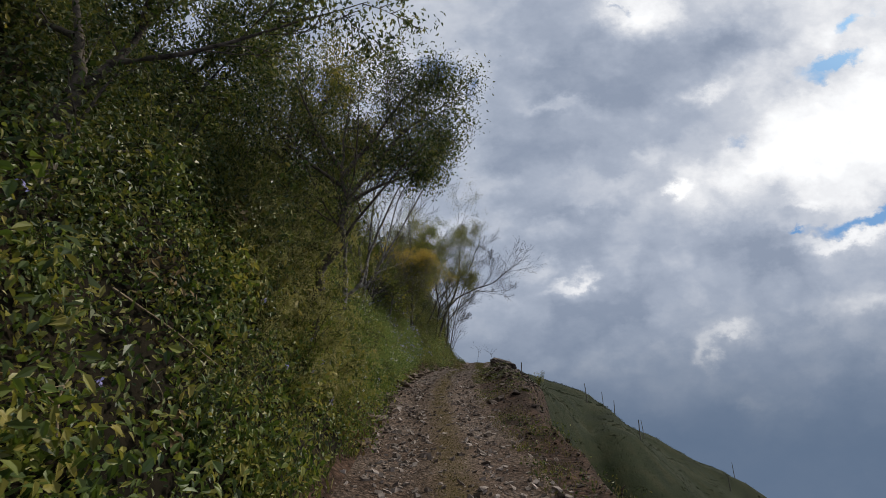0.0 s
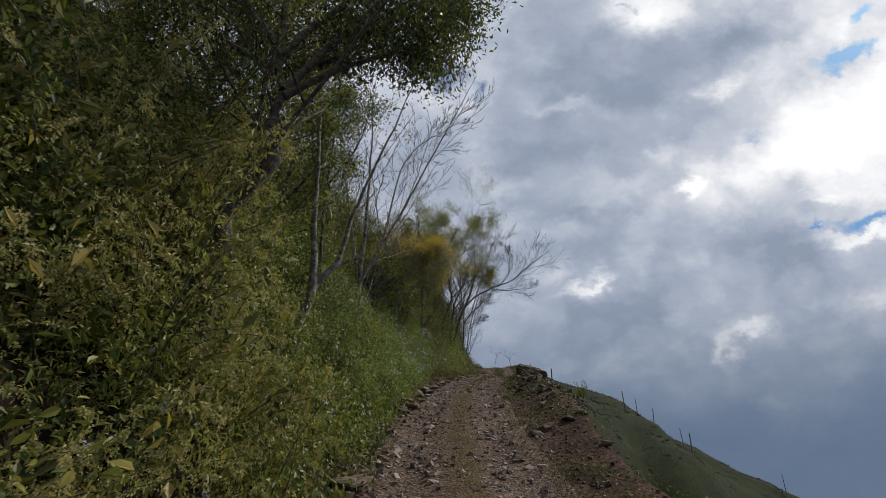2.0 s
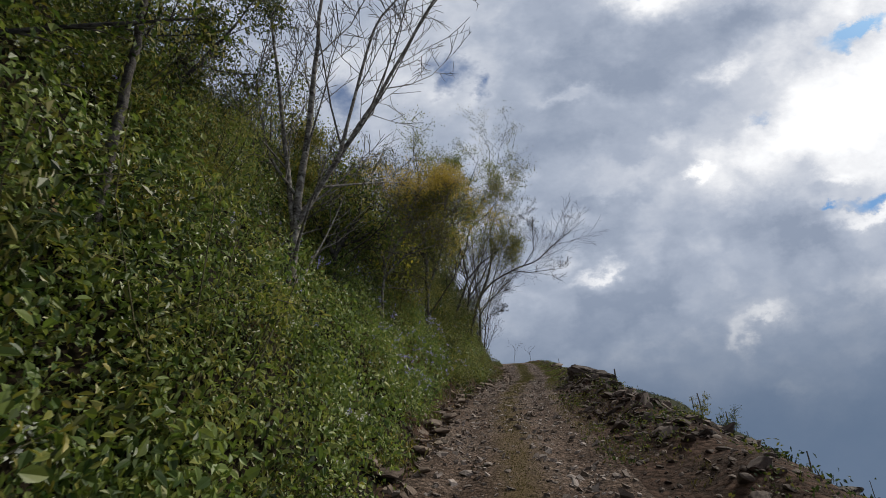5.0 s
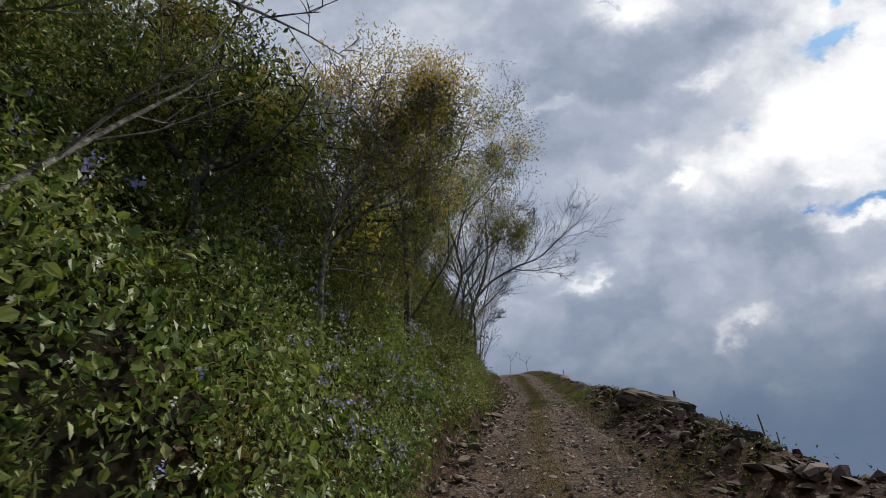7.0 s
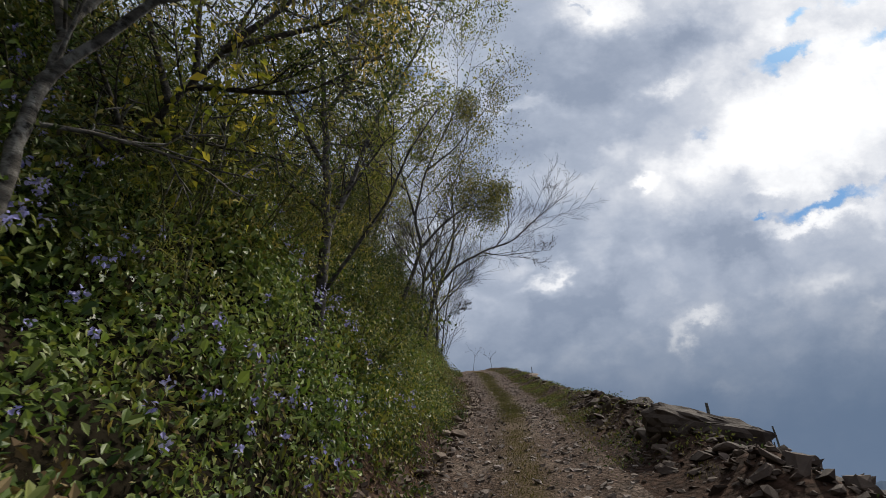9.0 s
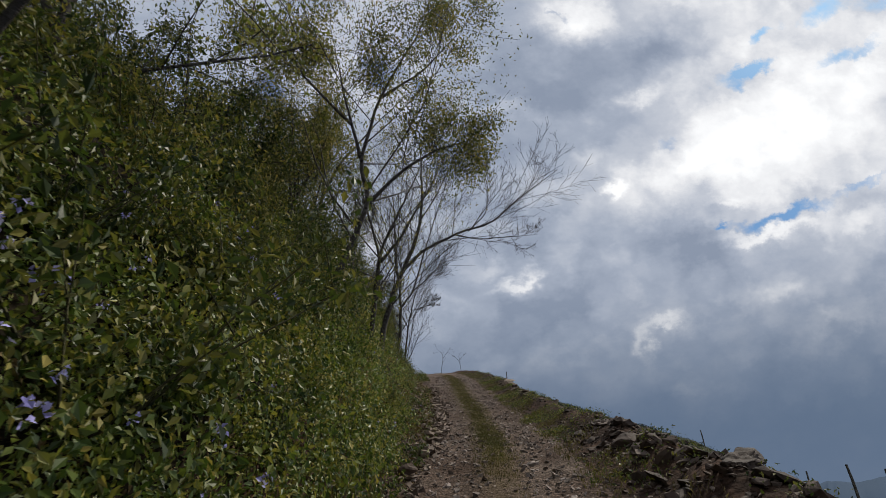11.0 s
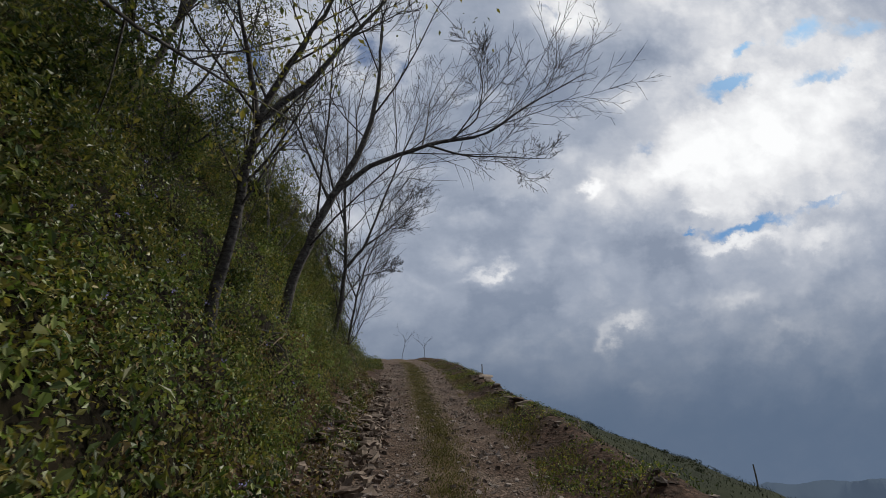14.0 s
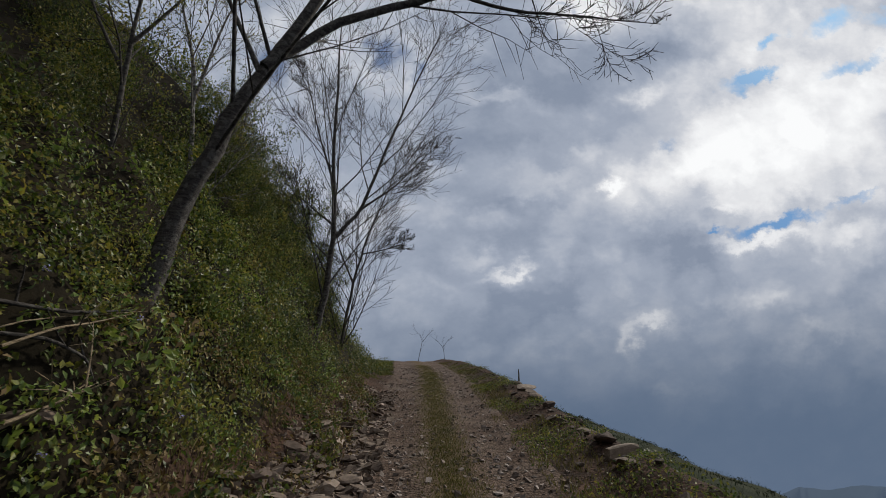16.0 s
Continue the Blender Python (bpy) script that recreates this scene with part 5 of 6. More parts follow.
tree("leafy_tree", "leafy green tree behind the flowering thicket",
     [(-4.56, 23.2, 9.84), (-4.58, 23.2, 9.75), (-4.54, 23.2, 11.2), (-4.47, 23.2, 12.52)], 0.070,
     [([(-4.58, 23.2, 9.75), (-5.63, 23.3, 10.63), (-6.33, 23.4, 11.85)], 0.040),
      ([(-4.6, 23.2, 10.0), (-3.78, 23.3, 10.44), (-3.48, 23.4, 11.24)], 0.040),
      ([(-4.57, 23.2, 9.08), (-3.5, 23.1, 9.83)], 0.035)],
     M_BARK_DARK, M_HERB, per_twig=8, size=0.075, count=11, ratio=0.52, spread=54, start=0.15)
tree("leafy_tree", "tall olive tree rising behind the thicket",
     [(-5.24, 22.0, 10.09), (-5.36, 22.0, 10.11), (-5.49, 22.0, 11.63), (-5.63, 22.0, 13.39)], 0.070,
     [([(-5.36, 22.0, 10.11), (-6.4, 22.1, 11.04), (-7.16, 22.2, 12.32)], 0.040),
      ([(-5.39, 22.0, 10.35), (-4.71, 22.1, 10.85), (-4.51, 22.2, 11.71)], 0.040),
      ([(-5.3, 22.0, 9.42), (-4.37, 21.9, 10.16)], 0.035)],
     M_BARK_DARK, M_OLIVE, per_twig=7, size=0.075, count=11, ratio=0.52, spread=54, start=0.15)
tree("young_tree", "thin young tree with broad yellowing leaves",
     [(-2.35, 24.3, 6.63), (-2.35, 24.3, 7.07), (-2.31, 24.3, 7.47), (-2.25, 24.3, 7.85), (-2.44, 24.3, 8.59), (-2.43, 24.3, 9.56)], 0.022,
     [([(-2.28, 24.3, 7.8), (-2.66, 24.35, 8.08), (-3.06, 24.4, 8.25)], 0.012),
      ([(-2.33, 24.3, 8.03), (-2.19, 24.35, 8.42), (-2.06, 24.4, 9.13)], 0.012)],
     M_STEM, M_YELLOW, per_twig=4, size=0.12, last=2, count=6, ratio=0.35, aspect=0.6)

# feathery weeds round the mossy trunk and beside the track
for x, y, s, kind in ((-1.9, 8.3, 1.2, 4), (-2.3, 6.5, 1.0, 4), (-2.3, 12.6, 0.9, 3), (-1.7, 8.0, 0.85, 4), (-2.8, 8.6, 1.5, 1), (-2.05, 7.0, 1.3, 4), (-2.8, 6.3, 1.1, 0), (-1.95, 7.7, 1.3, 4), (-2.9, 5.6, 1.3, 0), (-2.7, 7.2, 1.9, 4), (-3.0, 7.8, 1.7, 4), (-2.9, 9.0, 2.0, 4), (-3.3, 4.6, 1.4, 1), (-3.24, 6.5, 1.5, 0), (-3.1, 8.1, 1.6, 1), (-2.5, 14.9, 1.4, 4), (-5.0, 10.5, 2.3, 3), (-4.2, 9.0, 2.0, 4), (-4.5, 12.5, 2.2, 3), (-4.0, 7.0, 1.8, 0), (-4.3, 5.2, 1.6, 1),
                      (-4.0, 20.0, 1.6, 2), (-3.3, 20.0, 1.2, 2), (-3.9, 21.4, 1.6, 2), (-3.1, 22.6, 1.2, 1), (-2.9, 26.0, 1.5, 4), (-3.4, 27.2, 2.0, 3), (-2.6, 24.2, 1.1, 4), (-4.4, 24.0, 1.9, 2), (-4.8, 18.5, 1.6, 2),
                      (-3.0, 42.2, 1.5, 1), (-2.6, 40.9, 1.2, 3), (-2.9, 43.8, 1.4, 2), (-2.6, 46.5, 1.3, 1), (-2.1, 44.6, 0.8, 2), (-1.8, 48.5, 0.9, 2), (-2.4, 50.5, 1.4, 2), (-1.3, 51.5, 0.7, 0), (-1.5, 53.5, 0.9, 1), (-1.6, 56.0, 1.1, 0), (-3.2, 39.2, 1.5, 0),
                      (-1.9, 33.2, 1.3, 2), (-1.5, 34.0, 1.2, 0), (-2.2, 34.6, 1.7, 1), (-1.3, 35.2, 1.1, 3), (-1.7, 36.2, 1.3, 2), (-1.2, 37.6, 1.0, 1), (-1.6, 38.4, 1.3, 0), (-2.4, 32.0, 1.6, 0), (-2.0, 31.0, 1.3, 1), (-2.6, 30.0, 1.6, 3), (-1.2, 32.8, 1.5, 2), (-1.0, 33.7, 1.3, 3), (-1.4, 33.4, 1.8, 0), (-0.9, 34.3, 1.2, 2), (-2.7, 24.0, 1.5, 1), (-3.1, 23.4, 1.5, 1), (-2.6, 25.6, 1.7, 3), (-2.6, 27.2, 1.7, 1), (-3.0, 25.2, 2.0, 1), (-1.6, 28.0, 1.5, 0), (-1.5, 29.4, 1.4, 3),
                      (-0.3, 55.8, 1.7, 1), (-0.7, 54.0, 1.9, 0), (-1.2, 57.0, 2.0, 2), (-0.5, 52.4, 1.6, 2), (-1.1, 51.0, 1.7, 1), (-1.5, 55.2, 2.1, 3), (-0.3, 57.6, 1.8, 0), (-1.9, 53.0, 2.0, 0), (-0.6, 50.2, 1.3, 3), (-1.2, 48.6, 1.4, 2), (-1.6, 49.8, 1.8, 0), (0.1, 59.2, 1.6, 1), (-0.4, 47.2, 0.9, 2), (4.42, 22.84, 0.45, 3), (4.0, 20.6, 0.35, 1)):
    shrub(kind, x, y, ground_at(x, y), s)

def spike_variant():
    """A clump of arching stems, about a metre long, that end in drooping pale flower spikes."""
    paths, florets, blades = [], [], []
    for _ in range(11):
        a = rng.uniform(0, 2 * np.pi)
        line = bend_line((0, 0, -0.1), (math.cos(a) * 0.55, math.sin(a) * 0.55, 1.0), rng.uniform(0.7, 1.15), 9, 0.07, -0.10)
        paths.append((line, np.linspace(0.006, 0.002, 9), 4))
        for q in range(4, 9):
            for _ in range(2):
                tip = bend_line(line[q], rng.normal(size=3) * 0.7 + np.array([0, 0, 0.5]), rng.uniform(0.12, 0.26), 5, 0.1, -0.28)
                w = rng.uniform(0, 4, 34)
                b = np.minimum(w.astype(int), 3)
                florets.append(tip[b] + (tip[b + 1] - tip[b]) * (w - b)[:, None] + rng.normal(size=(34, 3)) * 0.008)
        w = rng.uniform(1, 7.9, 12)
        b = w.astype(int)
        blades.append(line[b] + (line[b + 1] - line[b]) * (w - b)[:, None] + rng.normal(size=(12, 3)) * 0.05)
    v, f = tube_arrays(paths)
    sv, sf = leaf_arrays(np.concatenate(florets), np.array([0, 0, 0.5]), 0.022, 0.45, True)
    lv, lf = leaf_arrays(np.concatenate(blades), np.array([0.1, -0.2, 0.6]), 0.09, 0.4, True)
    return make_mesh("stem", v, f, M_STEM, True), make_mesh("flower_spike", sv, sf, M_SPIKE), make_mesh("foliage", lv, lf, M_OLIVE)


SPIKES = [spike_variant() for _ in range(3)]
for k, (x, y, s) in enumerate(((-2.2, 5.3, 0.9), (-1.9, 5.9, 0.8), (-2.4, 6.3, 1.1), (-1.9, 6.6, 0.9), (-2.2, 7.0, 1.1), (-1.75, 7.3, 0.8), (-2.45, 7.4, 1.2), (-2.0, 7.9, 1.0), (-2.7, 6.8, 1.1), (-2.7, 8.0, 1.2), (-1.8, 8.5, 0.8), (-2.3, 8.8, 1.0), (-2.9, 7.4, 1.1), (-2.0, 4.6, 0.7), (-2.6, 5.6, 1.0), (-2.55, 7.3, 1.7), (-2.9, 7.0, 1.6), (-2.3, 7.2, 1.5), (-3.2, 7.3, 1.5), (-2.5, 6.7, 1.5), (-2.8, 7.7, 1.7), (-3.3, 6.6, 1.4), (-2.05, 7.5, 1.5))):
    clump = thing("arching_weed", "arching weed with drooping pale yellow-green flower spikes", "weed", "arching weeds on the bank", at=(x, y, ground_at(x, y) + 0.25))
    clump.rotation_euler, clump.scale = (rng.uniform(-0.2, 0.2), rng.uniform(0, 0.35), rng.uniform(0, 6.28)), (s, s, s)
    for name, me in zip(("stem", "flower_spike", "foliage"), SPIKES[k % 3]):
        tagged(part(name, me, clump), kind="stuff")

# ---------------------------------------------------------------- rocks and stones


def rock_mesh(name, mat, detail, flat, rough, cuts):
    """A broken stone about one metre across, with sheared faces."""
    bm = bmesh.new()
    bmesh.ops.create_icosphere(bm, subdivisions=detail, radius=0.5)
    for _ in range(cuts):
        nrm = Vector(rng.normal(size=3)).normalized()
        off = rng.uniform(0.2, 0.38)
        for v in bm.verts:
            over = v.co.dot(nrm) - off
            if over > 0:
                v.co -= nrm * over
    seed = Vector(rng.uniform(0, 50, 3))
    for v in bm.verts:
        v.co += v.co.normalized() * noise.fractal(v.co * 3.4 + seed, 1.0, 2.0, 3) * rough
        v.co += v.co.normalized() * noise.fractal(v.co * 8.0 + seed, 0.8, 2.0, 3) * rough * 0.4
        v.co.z *= flat
    me = bpy.data.meshes.new(name)
    bm.to_mesh(me)
    bm.free()
    me.materials.append(mat)
    return me


BOULDERS = [rock_mesh("boulder", M_ROCK, 3, rng.uniform(0.6, 0.9), 0.05, 13) for _ in range(8)]
CRAGS = [rock_mesh("boulder", M_CRAG, 4, 0.8, 0.11, 9) for _ in range(3)]
PALE = [rock_mesh("stone", M_SCREE, 2, rng.uniform(0.4, 0.7), 0.08, 5) for _ in range(8)]


def set_rock(name, label, me, x_d, y, size, sink=0.3, group="", parent=None):
    p = on_bank(x_d, y)
    ob = new(name, me)
    ob.location = (p[0], p[1], p[2] + size * (0.28 - sink))
    ob.rotation_euler = (rng.uniform(-0.28, 0.28), rng.uniform(-0.28, 0.28), rng.uniform(0, 6.28))
    ob.scale = (size * rng.uniform(0.9, 1.5), size * rng.uniform(0.8, 1.3), size * rng.uniform(0.65, 1.0))
    if parent is None:
        tagged(ob, label, "rock", group)
    else:
        ob.parent = parent
    return ob


# the rim of rubble on the valley side
for k in range(330):
    y = rng.uniform(10, 66)
    dense = np.interp(y, [10, 15, 20, 24, 32, 40, 62], [0.5, 0.6, 0.9, 1.0, 1.0, 0.9, 0.8])
    if rng.uniform() > dense:
        continue
    d = HALF + 1.15 + rng.normal() * 0.42
    big = rng.uniform() ** 2.2
    set_rock("rock", "brown broken rock on the rubble rim of the track", BOULDERS[k % 8], d, y, 0.09 + 0.2 * big, 0.26, "rocks along the rim")
for d, y, s in ((2.75, 27.8, 1.15), (2.55, 28.6, 0.6), (3.1, 27.1, 0.55), (2.5, 26.6, 0.35), (3.15, 25.9, 0.8), (2.95, 26.3, 0.5), (3.4, 25.4, 0.5), (2.9, 26.0, 0.45), (2.8, 25.2, 0.42), (2.4, 24.3, 0.4), (2.6, 23.4, 0.4), (2.6, 30.6, 0.7), (2.4, 33.5, 0.6), (2.3, 14.2, 0.5), (1.75, 13.9, 0.45), (1.5, 13.6, 0.35), (3.4, 39.4, 0.75), (3.1, 45.2, 0.5), (3.3, 48.8, 0.7), (3.6, 49.6, 0.8), (3.9, 50.6, 0.6)):
    set_rock("boulder", "large dark brown boulder on the edge of the drop", BOULDERS[int(s * 70) % 8] if s < 0.65 else CRAGS[int(s * 70) % 3], d, y, s, 0.3, "rocks along the rim")
# fallen stones at the foot of the bank
for k in range(150):
    y = rng.choice([rng.uniform(38, 52), rng.uniform(40, 49), rng.uniform(8, 40)])
    d = -HALF - rng.uniform(-0.25, 0.75 if y > 38 else 0.15)
    set_rock("fallen_stone", "pale fallen stone at the foot of the bank", PALE[k % 8], d, y, 0.11 + 0.29 * rng.uniform() ** 1.6, 0.05, "stones below the bank")
set_rock("fallen_stone", "flat pale stone beside the track", PALE[1], -1.42, 10.2, 0.38, 0.1, "stones below the bank")
set_rock("fallen_stone", "flat pale stone beside the track", PALE[2], -1.75, 17.3, 0.42, 0.05, "stones below the bank")

for d, y, size in ((-1.25, 53.3, 0.3), (-1.35, 48.5, 0.34), (-2.1, 48.1, 0.4), (-2.3, 45.7, 0.36), (-2.0, 46.4, 0.4), (-1.7, 47.1, 0.3), (-1.5, 50.4, 0.32), (-1.45, 51.2, 0.26)):
    set_rock("fallen_stone", "broken pale stone at the foot of the bank", PALE[int(y) % 8], d, y, size, 0.08, "stones below the bank")
set_rock("fallen_stone", "tan boulder lying among the weeds of the bank", PALE[5], -3.0, 43.7, 0.36, 0.08, "stones below the bank")
for d, y, size in ((2.45, 48.3, 0.42), (2.4, 47.6, 0.5), (2.2, 46.9, 0.36), (2.5, 49.4, 0.3), (2.3, 51.2, 0.34), (2.6, 52.8, 0.4), (2.75, 55.0, 0.45), (2.85, 56.2, 0.5), (2.9, 57.4, 0.7), (2.8, 58.6, 0.5)):
    set_rock("rock", "flat weathered slab on the grassy rim of the track", PALE[int(y * 3) % 8], d, y, size, 0.12, "rocks along the rim")

# ---------------------------------------------------------------- fence posts on the valley slope


for x, y, h, lean in ((12.74, 33.17, 1.5, 0.05), (14.48, 42.6, 1.6, 0.08), (16.37, 51.1, 1.6, -0.04), (31.35, 56.7, 1.6, 0.0), (10.5, 36.4, 1.4, -0.06), (4.8, 29.9, 0.6, 0.02), (20.5, 52.2, 1.8, -0.1), (21.8, 62.8, 1.1, 0.03), (26.7, 79.4, 1.6, 0.06), (8.13, 59.7, 0.7, 0.0), (27.0, 50.0, 1.5, 0.04)):
    z = ground_at(x, y)
    line = [(0, 0, -0.3), (lean * 0.4, 0.01, h * 0.4), (lean * 0.8, -0.01, h * 0.75), (lean * 1.1, 0, h)]
    v, f = tube_arrays([(line, [0.036, 0.033, 0.03, 0.026], 7)])
    post = new("fence_post", make_mesh("fence_post", v, f, M_POST, True))
    post.location = (x, y, z)
    tagged(post, "weathered wooden fence post on the grassy slope", "fence post", "fence posts on the slope")

# ---------------------------------------------------------------- grass
def grass(name, label, mat, n, place, height, width):
    d, y = place(n)
    p = surface(d, y)
    v, f = blade_arrays(p - [0, 0, 0.01], height(y) if callable(height) else height, width)
    tagged(new(name, make_mesh(name, v, f, mat)), label, "grass", kind="stuff")


def centre_strip(n):
    y = rng.uniform(3, 75, n * 3)
    d = rng.normal(size=n * 3) * np.interp(y, [20, 36], [0.15, 0.21]) + 0.03
    m = wave(d, y, 1.5, 2) * 0.4 + 0.5 * wave(d, y, 0.5, 6) + 0.5 * rng.uniform(size=n * 3) > -0.1
    return d[m][:n], y[m][:n]


def right_verge(n):
    y = rng.uniform(3, 80, n * 3)
    d = HALF + rng.uniform(-0.25, 0.8, n * 3)
    m = wave(d, y, 1.6, 4) + 0.4 * wave(d, y, 0.4, 1) > -0.05
    return d[m][:n], y[m][:n]


def left_verge(n):
    y = rng.uniform(4, 84, n * 3)
    d = -HALF - rng.uniform(-0.1, 1.3, n * 3)
    m = (wave(d, y, 1.2, 8) > -0.15) & clear_foot(-0.2)(d, y)
    return d[m][:n], y[m][:n]


def slope(n):
    y = rng.uniform(8, 95, n)
    return HALF + 1.6 + 24 * rng.uniform(size=n) ** 1.5, y


grass("strip_grass", "short dry grass between the wheel ruts", M_STRIP, 32000, centre_strip, lambda y: np.interp(y, [20, 40], [0.03, 0.06]), 0.009)
grass("strip_grass", "low green grass between the wheel ruts uphill", M_GRASS, 20000, lambda n: (rng.normal(size=n) * 0.19 + 0.03, 34 + 34 * rng.uniform(size=n)), 0.05, 0.009)
grass("verge_grass", "short dry grass and weeds on the outer verge", M_STRIP, 13000, right_verge, lambda y: np.interp(y, [28, 40], [0.06, 0.1]), 0.009)
grass("bank_grass", "long grass at the foot of the bank", M_GRASS, 15000, left_verge, 0.15, 0.009)
grass("slope_grass", "rough grass on the falling slope", M_SLOPE, 32000, slope, 0.085, 0.02)


def verge_weeds(n, d0, d1, y0, y1, length, reach):
    """Feet and leaves of the low weeds on the outer verge."""
    y = rng.uniform(y0, y1, n)
    d = HALF + rng.uniform(d0, d1, n)
    m = wave(d, y, 1.1, 6) + 0.5 * wave(d, y, 0.35, 2) > -0.1
    p = np.repeat(surface(d[m], y[m]), 7, 0)
    q = p + rng.normal(size=p.shape) * [0.09, 0.09, 0.02] + np.array([0, 0, 1.0]) * (rng.uniform(size=len(p)) * reach)[:, None]
    return leaf_arrays(q, np.array([0.0, -0.1, 0.8]), length, 0.45, True)


v, f = verge_weeds(3600, -0.15, 1.5, 5, 75, 0.05, 0.12)
tagged(new("verge_weeds", make_mesh("verge_weeds", v, f, M_DARK)), "low dark green weeds on the outer verge", "weeds", kind="stuff")
v, f = verge_weeds(1700, -0.1, 1.3, 37, 62, 0.05, 0.1)
tagged(new("verge_weeds", make_mesh("verge_weeds", v, f, M_HERB)), "low green weeds among the stones of the outer verge", "weeds", kind="stuff")
v, f = verge_weeds(5200, 1.7, 13, 8, 75, 0.035, 0.08)
tagged(new("slope_weeds", make_mesh("slope_weeds", v, f, M_SLOPE)), "dark weeds on the slope below the track", "weeds", kind="stuff")

def slope_clumps(n):
    """Low dark bushes and tussocks over the falling slope."""
    y = rng.uniform(14, 80, n)
    d = HALF + np.interp(y, [24, 36], [2.8, 5.0]) + 26 * rng.uniform(size=n) ** 1.2
    m = wave(d, y, 0.7, 4) + rng.uniform(-0.5, 0.5, n) > 0.0
    p = surface(d[m], y[m])
    k = 60
    r = np.repeat(rng.uniform(0.12, 0.36, len(p)) * np.interp(y[m], [26, 40], [1.0, 0.7]), k)[:, None]
    u = rng.normal(size=(len(p) * k, 3))
    u /= np.linalg.norm(u, axis=1)[:, None]
    u[:, 2] = np.abs(u[:, 2]) * 0.55
    return leaf_arrays(np.repeat(p, k, 0) + u * r, u + np.array([0, 0, 0.4]), 0.05, 0.5, True)


v, f = slope_clumps(1500)
tagged(new("slope_bushes", make_mesh("slope_bushes", v, f, M_SLOPE)), "low dark bushes dotted over the falling slope", "bushes", kind="stuff")

# ---------------------------------------------------------------- dead stems and fallen sticks
def stick(name, label, pts, r, mat=None):
    pts = np.array(pts, float)
    u = np.linspace(0, len(pts) - 1, (len(pts) - 1) * 4 + 1)
    fine = np.stack([np.interp(u, np.arange(len(pts)), pts[:, c]) for c in range(3)], 1)
    fine[1:-1] = (fine[:-2] + fine[1:-1] * 2 + fine[2:]) / 4
    paths = [(fine, r * np.linspace(1, 0.35, len(fine)), 5)]
    for _ in range(3):
        k = rng.integers(2, len(fine) - 1)
        paths.append((bend_line(fine[k], rng.normal(size=3) + np.array([0, 0, 0.3]), 0.35, 4, 0.15, 0), np.linspace(r * 0.5, r * 0.2, 4), 3))
    base = fine[0].copy()
    v, f = tube_arrays([(p - base, q, k) for p, q, k in paths])
    ob = new(name, make_mesh(name, v, f, mat or M_DRYSTEM, True))
    ob.location = base
    tagged(ob, label, "stick")


M_DRYSTEM = bark_mat("dry_stem", (0.10, 0.07, 0.04), (0.28, 0.22, 0.14))
stick("dry_stem", "arching dry stem among the weeds", [(-2.48, 3.43, 2.69), (-2.28, 3.93, 2.5), (-2.01, 4.53, 2.21), (-1.86, 5.22, 1.97)], 0.009)
stick("dry_stem", "arching dry stem among the weeds", [(-2.14, 3.45, 2.14), (-2.01, 3.58, 1.93), (-1.93, 3.43, 1.73)], 0.008)
stick("dry_stem", "pale bent stalk over the herbs", [(-1.9, 2.53, 1.6), (-2.06, 2.66, 1.86), (-2.17, 2.89, 2.07)], 0.008)
stick("dry_stem", "bent dry twig on the bank", [(-1.99, 7.44, 2.65), (-2.12, 8.05, 3.0), (-2.23, 8.87, 3.26)], 0.010)
stick("dry_stem", "dead branch lying across the weeds", [(-0.24, 43.41, 9.04), (-0.19, 43.85, 9.25), (-0.18, 44.28, 9.37), (-0.21, 44.98, 9.6)], 0.014)
stick("dry_stem", "broken dead branch among the weeds", [(-0.05, 43.34, 8.54), (0.0, 43.62, 8.64), (0.04, 43.99, 8.78)], 0.016)
stick("dry_stem", "broken dead branch among the weeds", [(0.06, 43.96, 8.78), (-0.07, 44.16, 9.12), (-0.17, 44.27, 9.37)], 0.010)
stick("dry_stem", "dead twig on the bank", [(-0.77, 42.42, 9.27), (-0.53, 43.54, 9.4), (-0.18, 47.08, 9.82)], 0.012)
stick("dry_stem", "short dead stick on the bank", [(-0.11, 43.3, 8.47), (-0.01, 44.24, 8.86)], 0.014)
stick("dead_branch", "dark dead branch lying over the weeds", [(-0.77, 42.49, 9.33), (-0.6, 43.34, 9.39), (-0.23, 44.02, 9.4), (-0.25, 45.25, 9.7)], 0.028, M_BARK_DARK)
stick("dead_branch", "dark fallen branch tangled in the weeds", [(-0.51, 43.32, 9.14), (-0.21, 43.79, 9.16), (-0.08, 44.13, 9.05), (-0.01, 44.18, 8.87)], 0.022, M_BARK_DARK)
stick("dry_stem", "pale broken stick among the weeds", [(-0.12, 43.34, 8.52), (-0.02, 43.7, 8.63), (-0.02, 44.12, 8.85)], 0.015)
stick("dry_stem", "bent dry twig over the weeds", [(-0.48, 43.08, 8.9), (-0.33, 43.61, 9.26), (-0.21, 45.27, 9.69)], 0.01)
stick("dry_stem", "grey dead stem leaning from the weeds", [(-2.75, 17.17, 5.69), (-2.82, 17.38, 5.86), (-2.88, 17.64, 6.02)], 0.010)
stick("dry_stem", "bare stalk rising from the herbs", [(-2.37, 24.3, 7.01), (-2.52, 24.7, 7.5), (-2.65, 25.06, 7.97)], 0.012)


# ---------------------------------------------------------------- stones of the track, last
BOX_V = np.array([(x, y, z) for z in (-0.5, 0.5) for y in (-0.5, 0.5) for x in (-0.5, 0.5)])
BOX_F = np.array([(0, 2, 3, 1), (4, 5, 7, 6), (0, 1, 5, 4), (2, 6, 7, 3), (0, 4, 6, 2), (1, 3, 7, 5)])


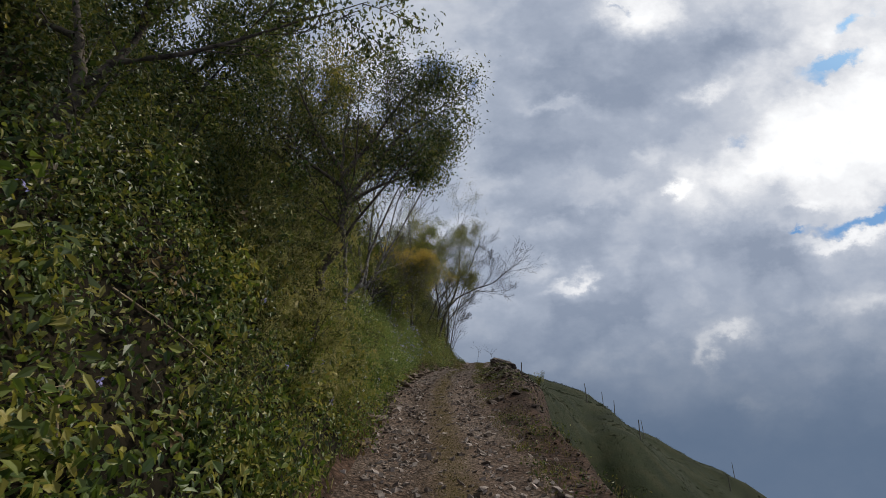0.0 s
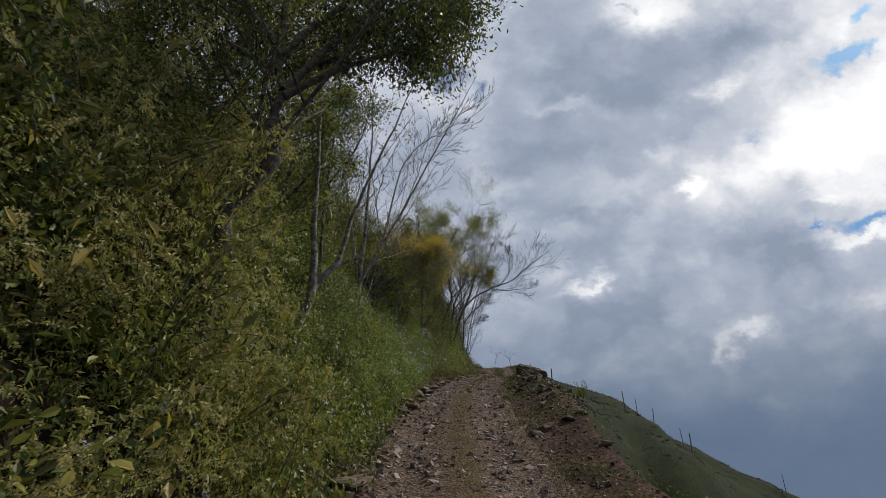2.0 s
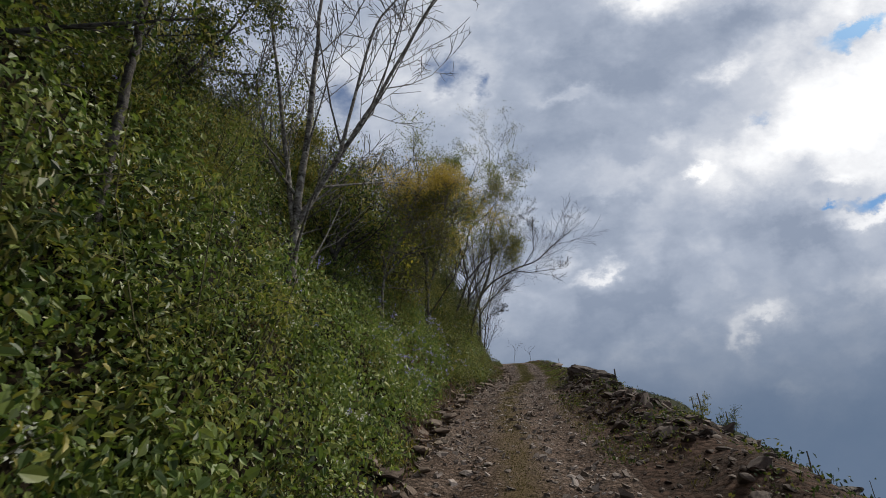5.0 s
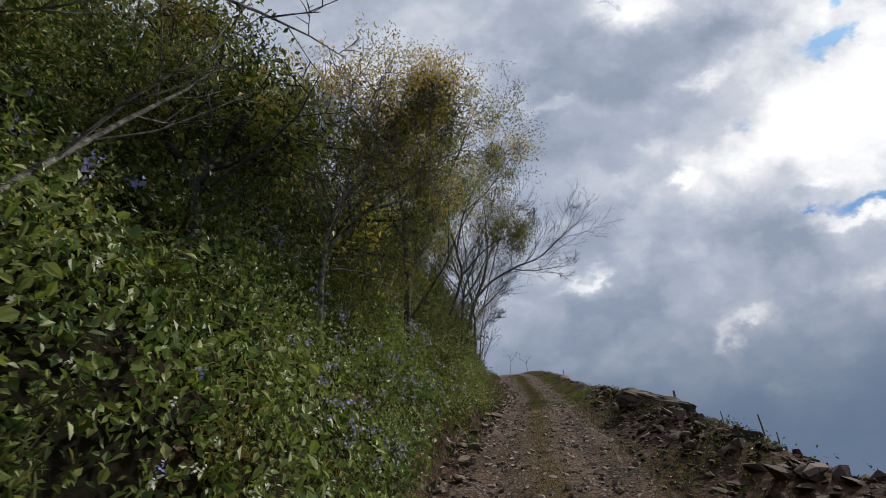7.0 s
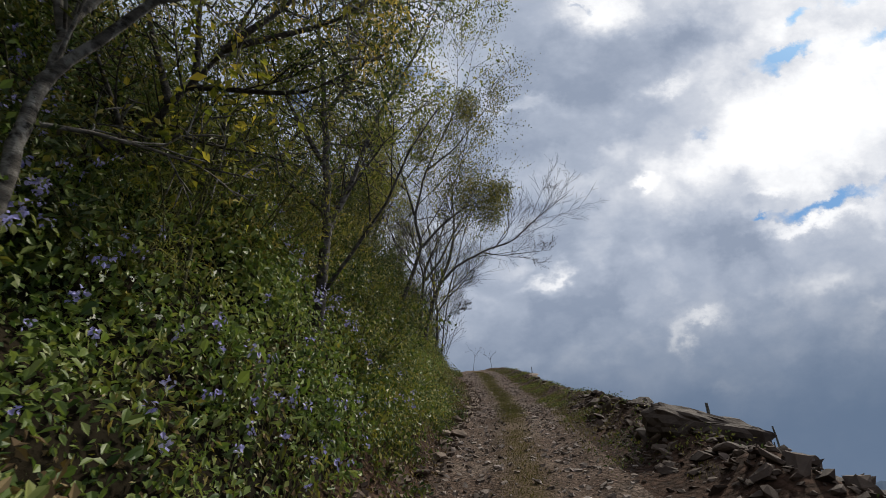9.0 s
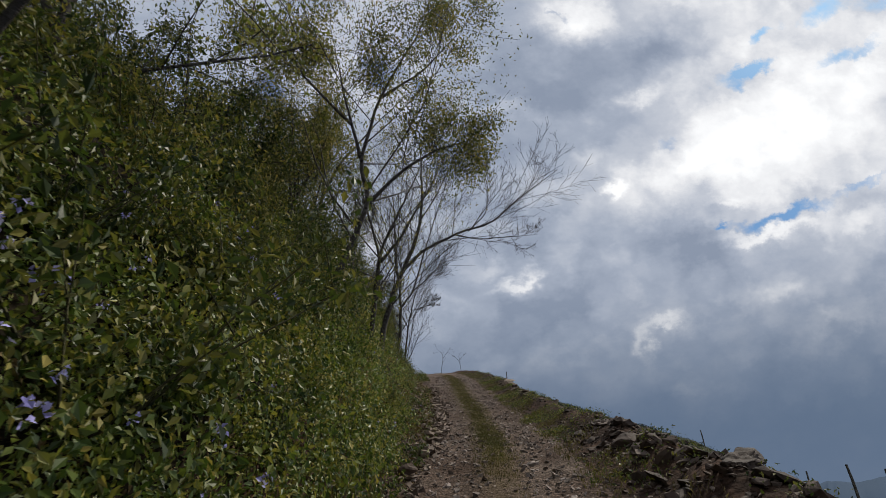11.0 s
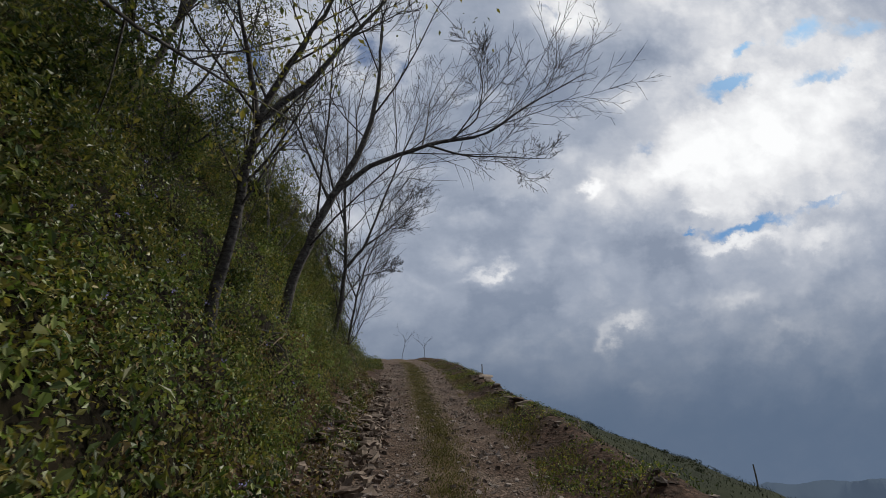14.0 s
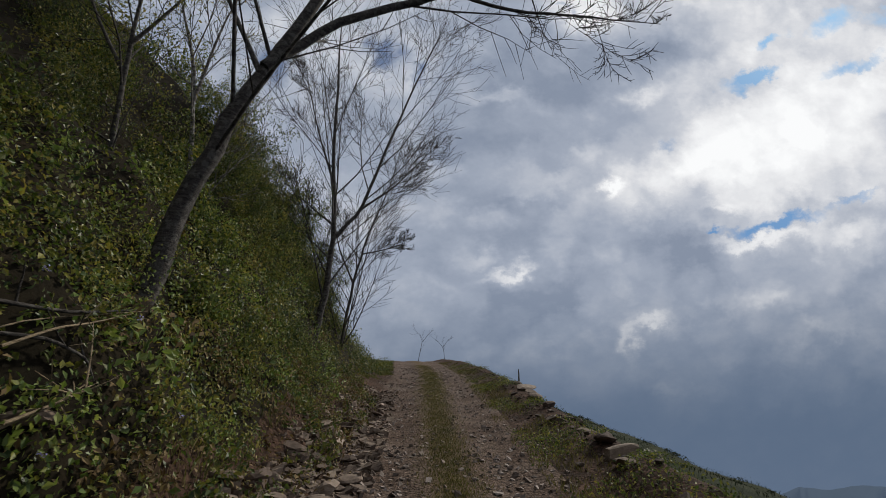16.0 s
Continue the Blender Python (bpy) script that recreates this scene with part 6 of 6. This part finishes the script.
def round_stone():
    """Corners and faces of a twelve-cornered stone."""
    bm = bmesh.new()
    bmesh.ops.create_icosphere(bm, subdivisions=1, radius=0.55)
    v = np.array([c.co[:] for c in bm.verts])
    f = np.array([[c.index for c in face.verts] for face in bm.faces])
    bm.free()
    return v, f


def pebbles(name, label, mat, d, y, size, parent, rounded=False):
    """Many broken stones in one mesh."""
    iv, iff = round_stone() if rounded else (BOX_V, BOX_F)
    p = surface(d, y)
    n = len(p)
    a = rng.uniform(0, 6.28, n)
    ca, sa = np.cos(a)[:, None], np.sin(a)[:, None]
    vv = iv[None] * (1 + rng.normal(size=(n, len(iv), 1)) * 0.16) + rng.normal(size=(n, len(iv), 3)) * (0.08 if rounded else 0.12)
    vv = vv * np.stack([rng.uniform(0.8, 1.6, n), rng.uniform(0.7, 1.1, n), rng.uniform(0.3, 0.75, n)], 1)[:, None] * size[:, None, None]
    tilt = rng.normal(size=(n, 2)) * 0.35
    vx = vv[..., 0] * ca - vv[..., 1] * sa
    vy = vv[..., 0] * sa + vv[..., 1] * ca
    vz = vv[..., 2] + vx * tilt[:, :1] + vy * tilt[:, 1:]
    vv = np.stack([vx, vy, vz + size[:, None] * 0.05], -1) + p[:, None]
    ff = (np.arange(n) * len(iv))[:, None, None] + iff[None]
    ob = new(name, make_mesh(name, vv.reshape(-1, 3), ff.reshape(-1, iff.shape[1]), mat))
    if parent is not None:
        ob.parent = parent
        return tagged(ob, label, kind="stuff")
    return tagged(ob, label, "stones", kind="stuff")


n = 34000
y = 3 + 70 * rng.uniform(size=n) ** 1.15
d = rng.uniform(-1, 1, n) * (HALF + 0.2)
rut = np.exp(-((np.abs(d) - 0.76) / 0.36) ** 2)
m = rng.uniform(size=n) < 0.2 + 0.8 * rut * (0.55 + 0.45 * wave(d, y, 1.3, 3))
d, y = d[m], y[m]
pebbles("gravel", "loose pale gravel in the wheel ruts", M_STONE, d, y, 0.014 + 0.062 * rng.uniform(size=len(d)) ** 3.2, road)
n = 6500
y = rng.uniform(6, 70, n)
d = HALF + 0.1 + np.abs(rng.normal(size=n)) * np.interp(y, [10, 20, 32, 44], [0.7, 1.0, 1.0, 0.7])
pebbles("rubble", "brown rubble and clods along the rim", M_ROCK, d, y, (0.022 + 0.085 * rng.uniform(size=n) ** 3.0) * np.interp(y, [14, 20, 32, 42], [0.7, 1.0, 1.0, 0.7]), None, True)
n = 1300
y = rng.uniform(18, 36, n)
d = HALF + 0.35 + 1.9 * rng.uniform(size=n) ** 0.8
pebbles("rubble", "dark broken blocks of rubble heaped on the rim", M_ROCK, d, y, 0.06 + 0.2 * rng.uniform(size=n) ** 2.6, None, True)
n = 3600
y = rng.uniform(35, 58, n)
d = -HALF - rng.uniform(-0.45, 0.95, n) * np.interp(y, [35, 40], [0.5, 1.0])
pebbles("scree", "pale broken scree at the foot of the bank", M_SCREE, d, y, 0.03 + 0.12 * rng.uniform(size=n) ** 2.2, None)
n = 1400
y = rng.uniform(8, 36, n)
d = -HALF - rng.uniform(-0.25, 0.5, n)
pebbles("scree", "small stones along the foot of the bank", M_SCREE, d, y, 0.02 + 0.09 * rng.uniform(size=n) ** 2.4, None)
SMALL = [rock_mesh("stone", M_STONE, 1, rng.uniform(0.45, 0.75), 0.10, 3) for _ in range(10)]
for k in range(290):
    y = 5 + 47 * rng.uniform()
    d = rng.choice([-0.78, 0.76]) + rng.normal() * 0.3
    set_rock("stone", "", SMALL[k % 10], float(np.clip(d, -HALF - 0.1, HALF + 0.2)), y, 0.05 + 0.11 * rng.uniform() ** 2, 0.18, parent=road)
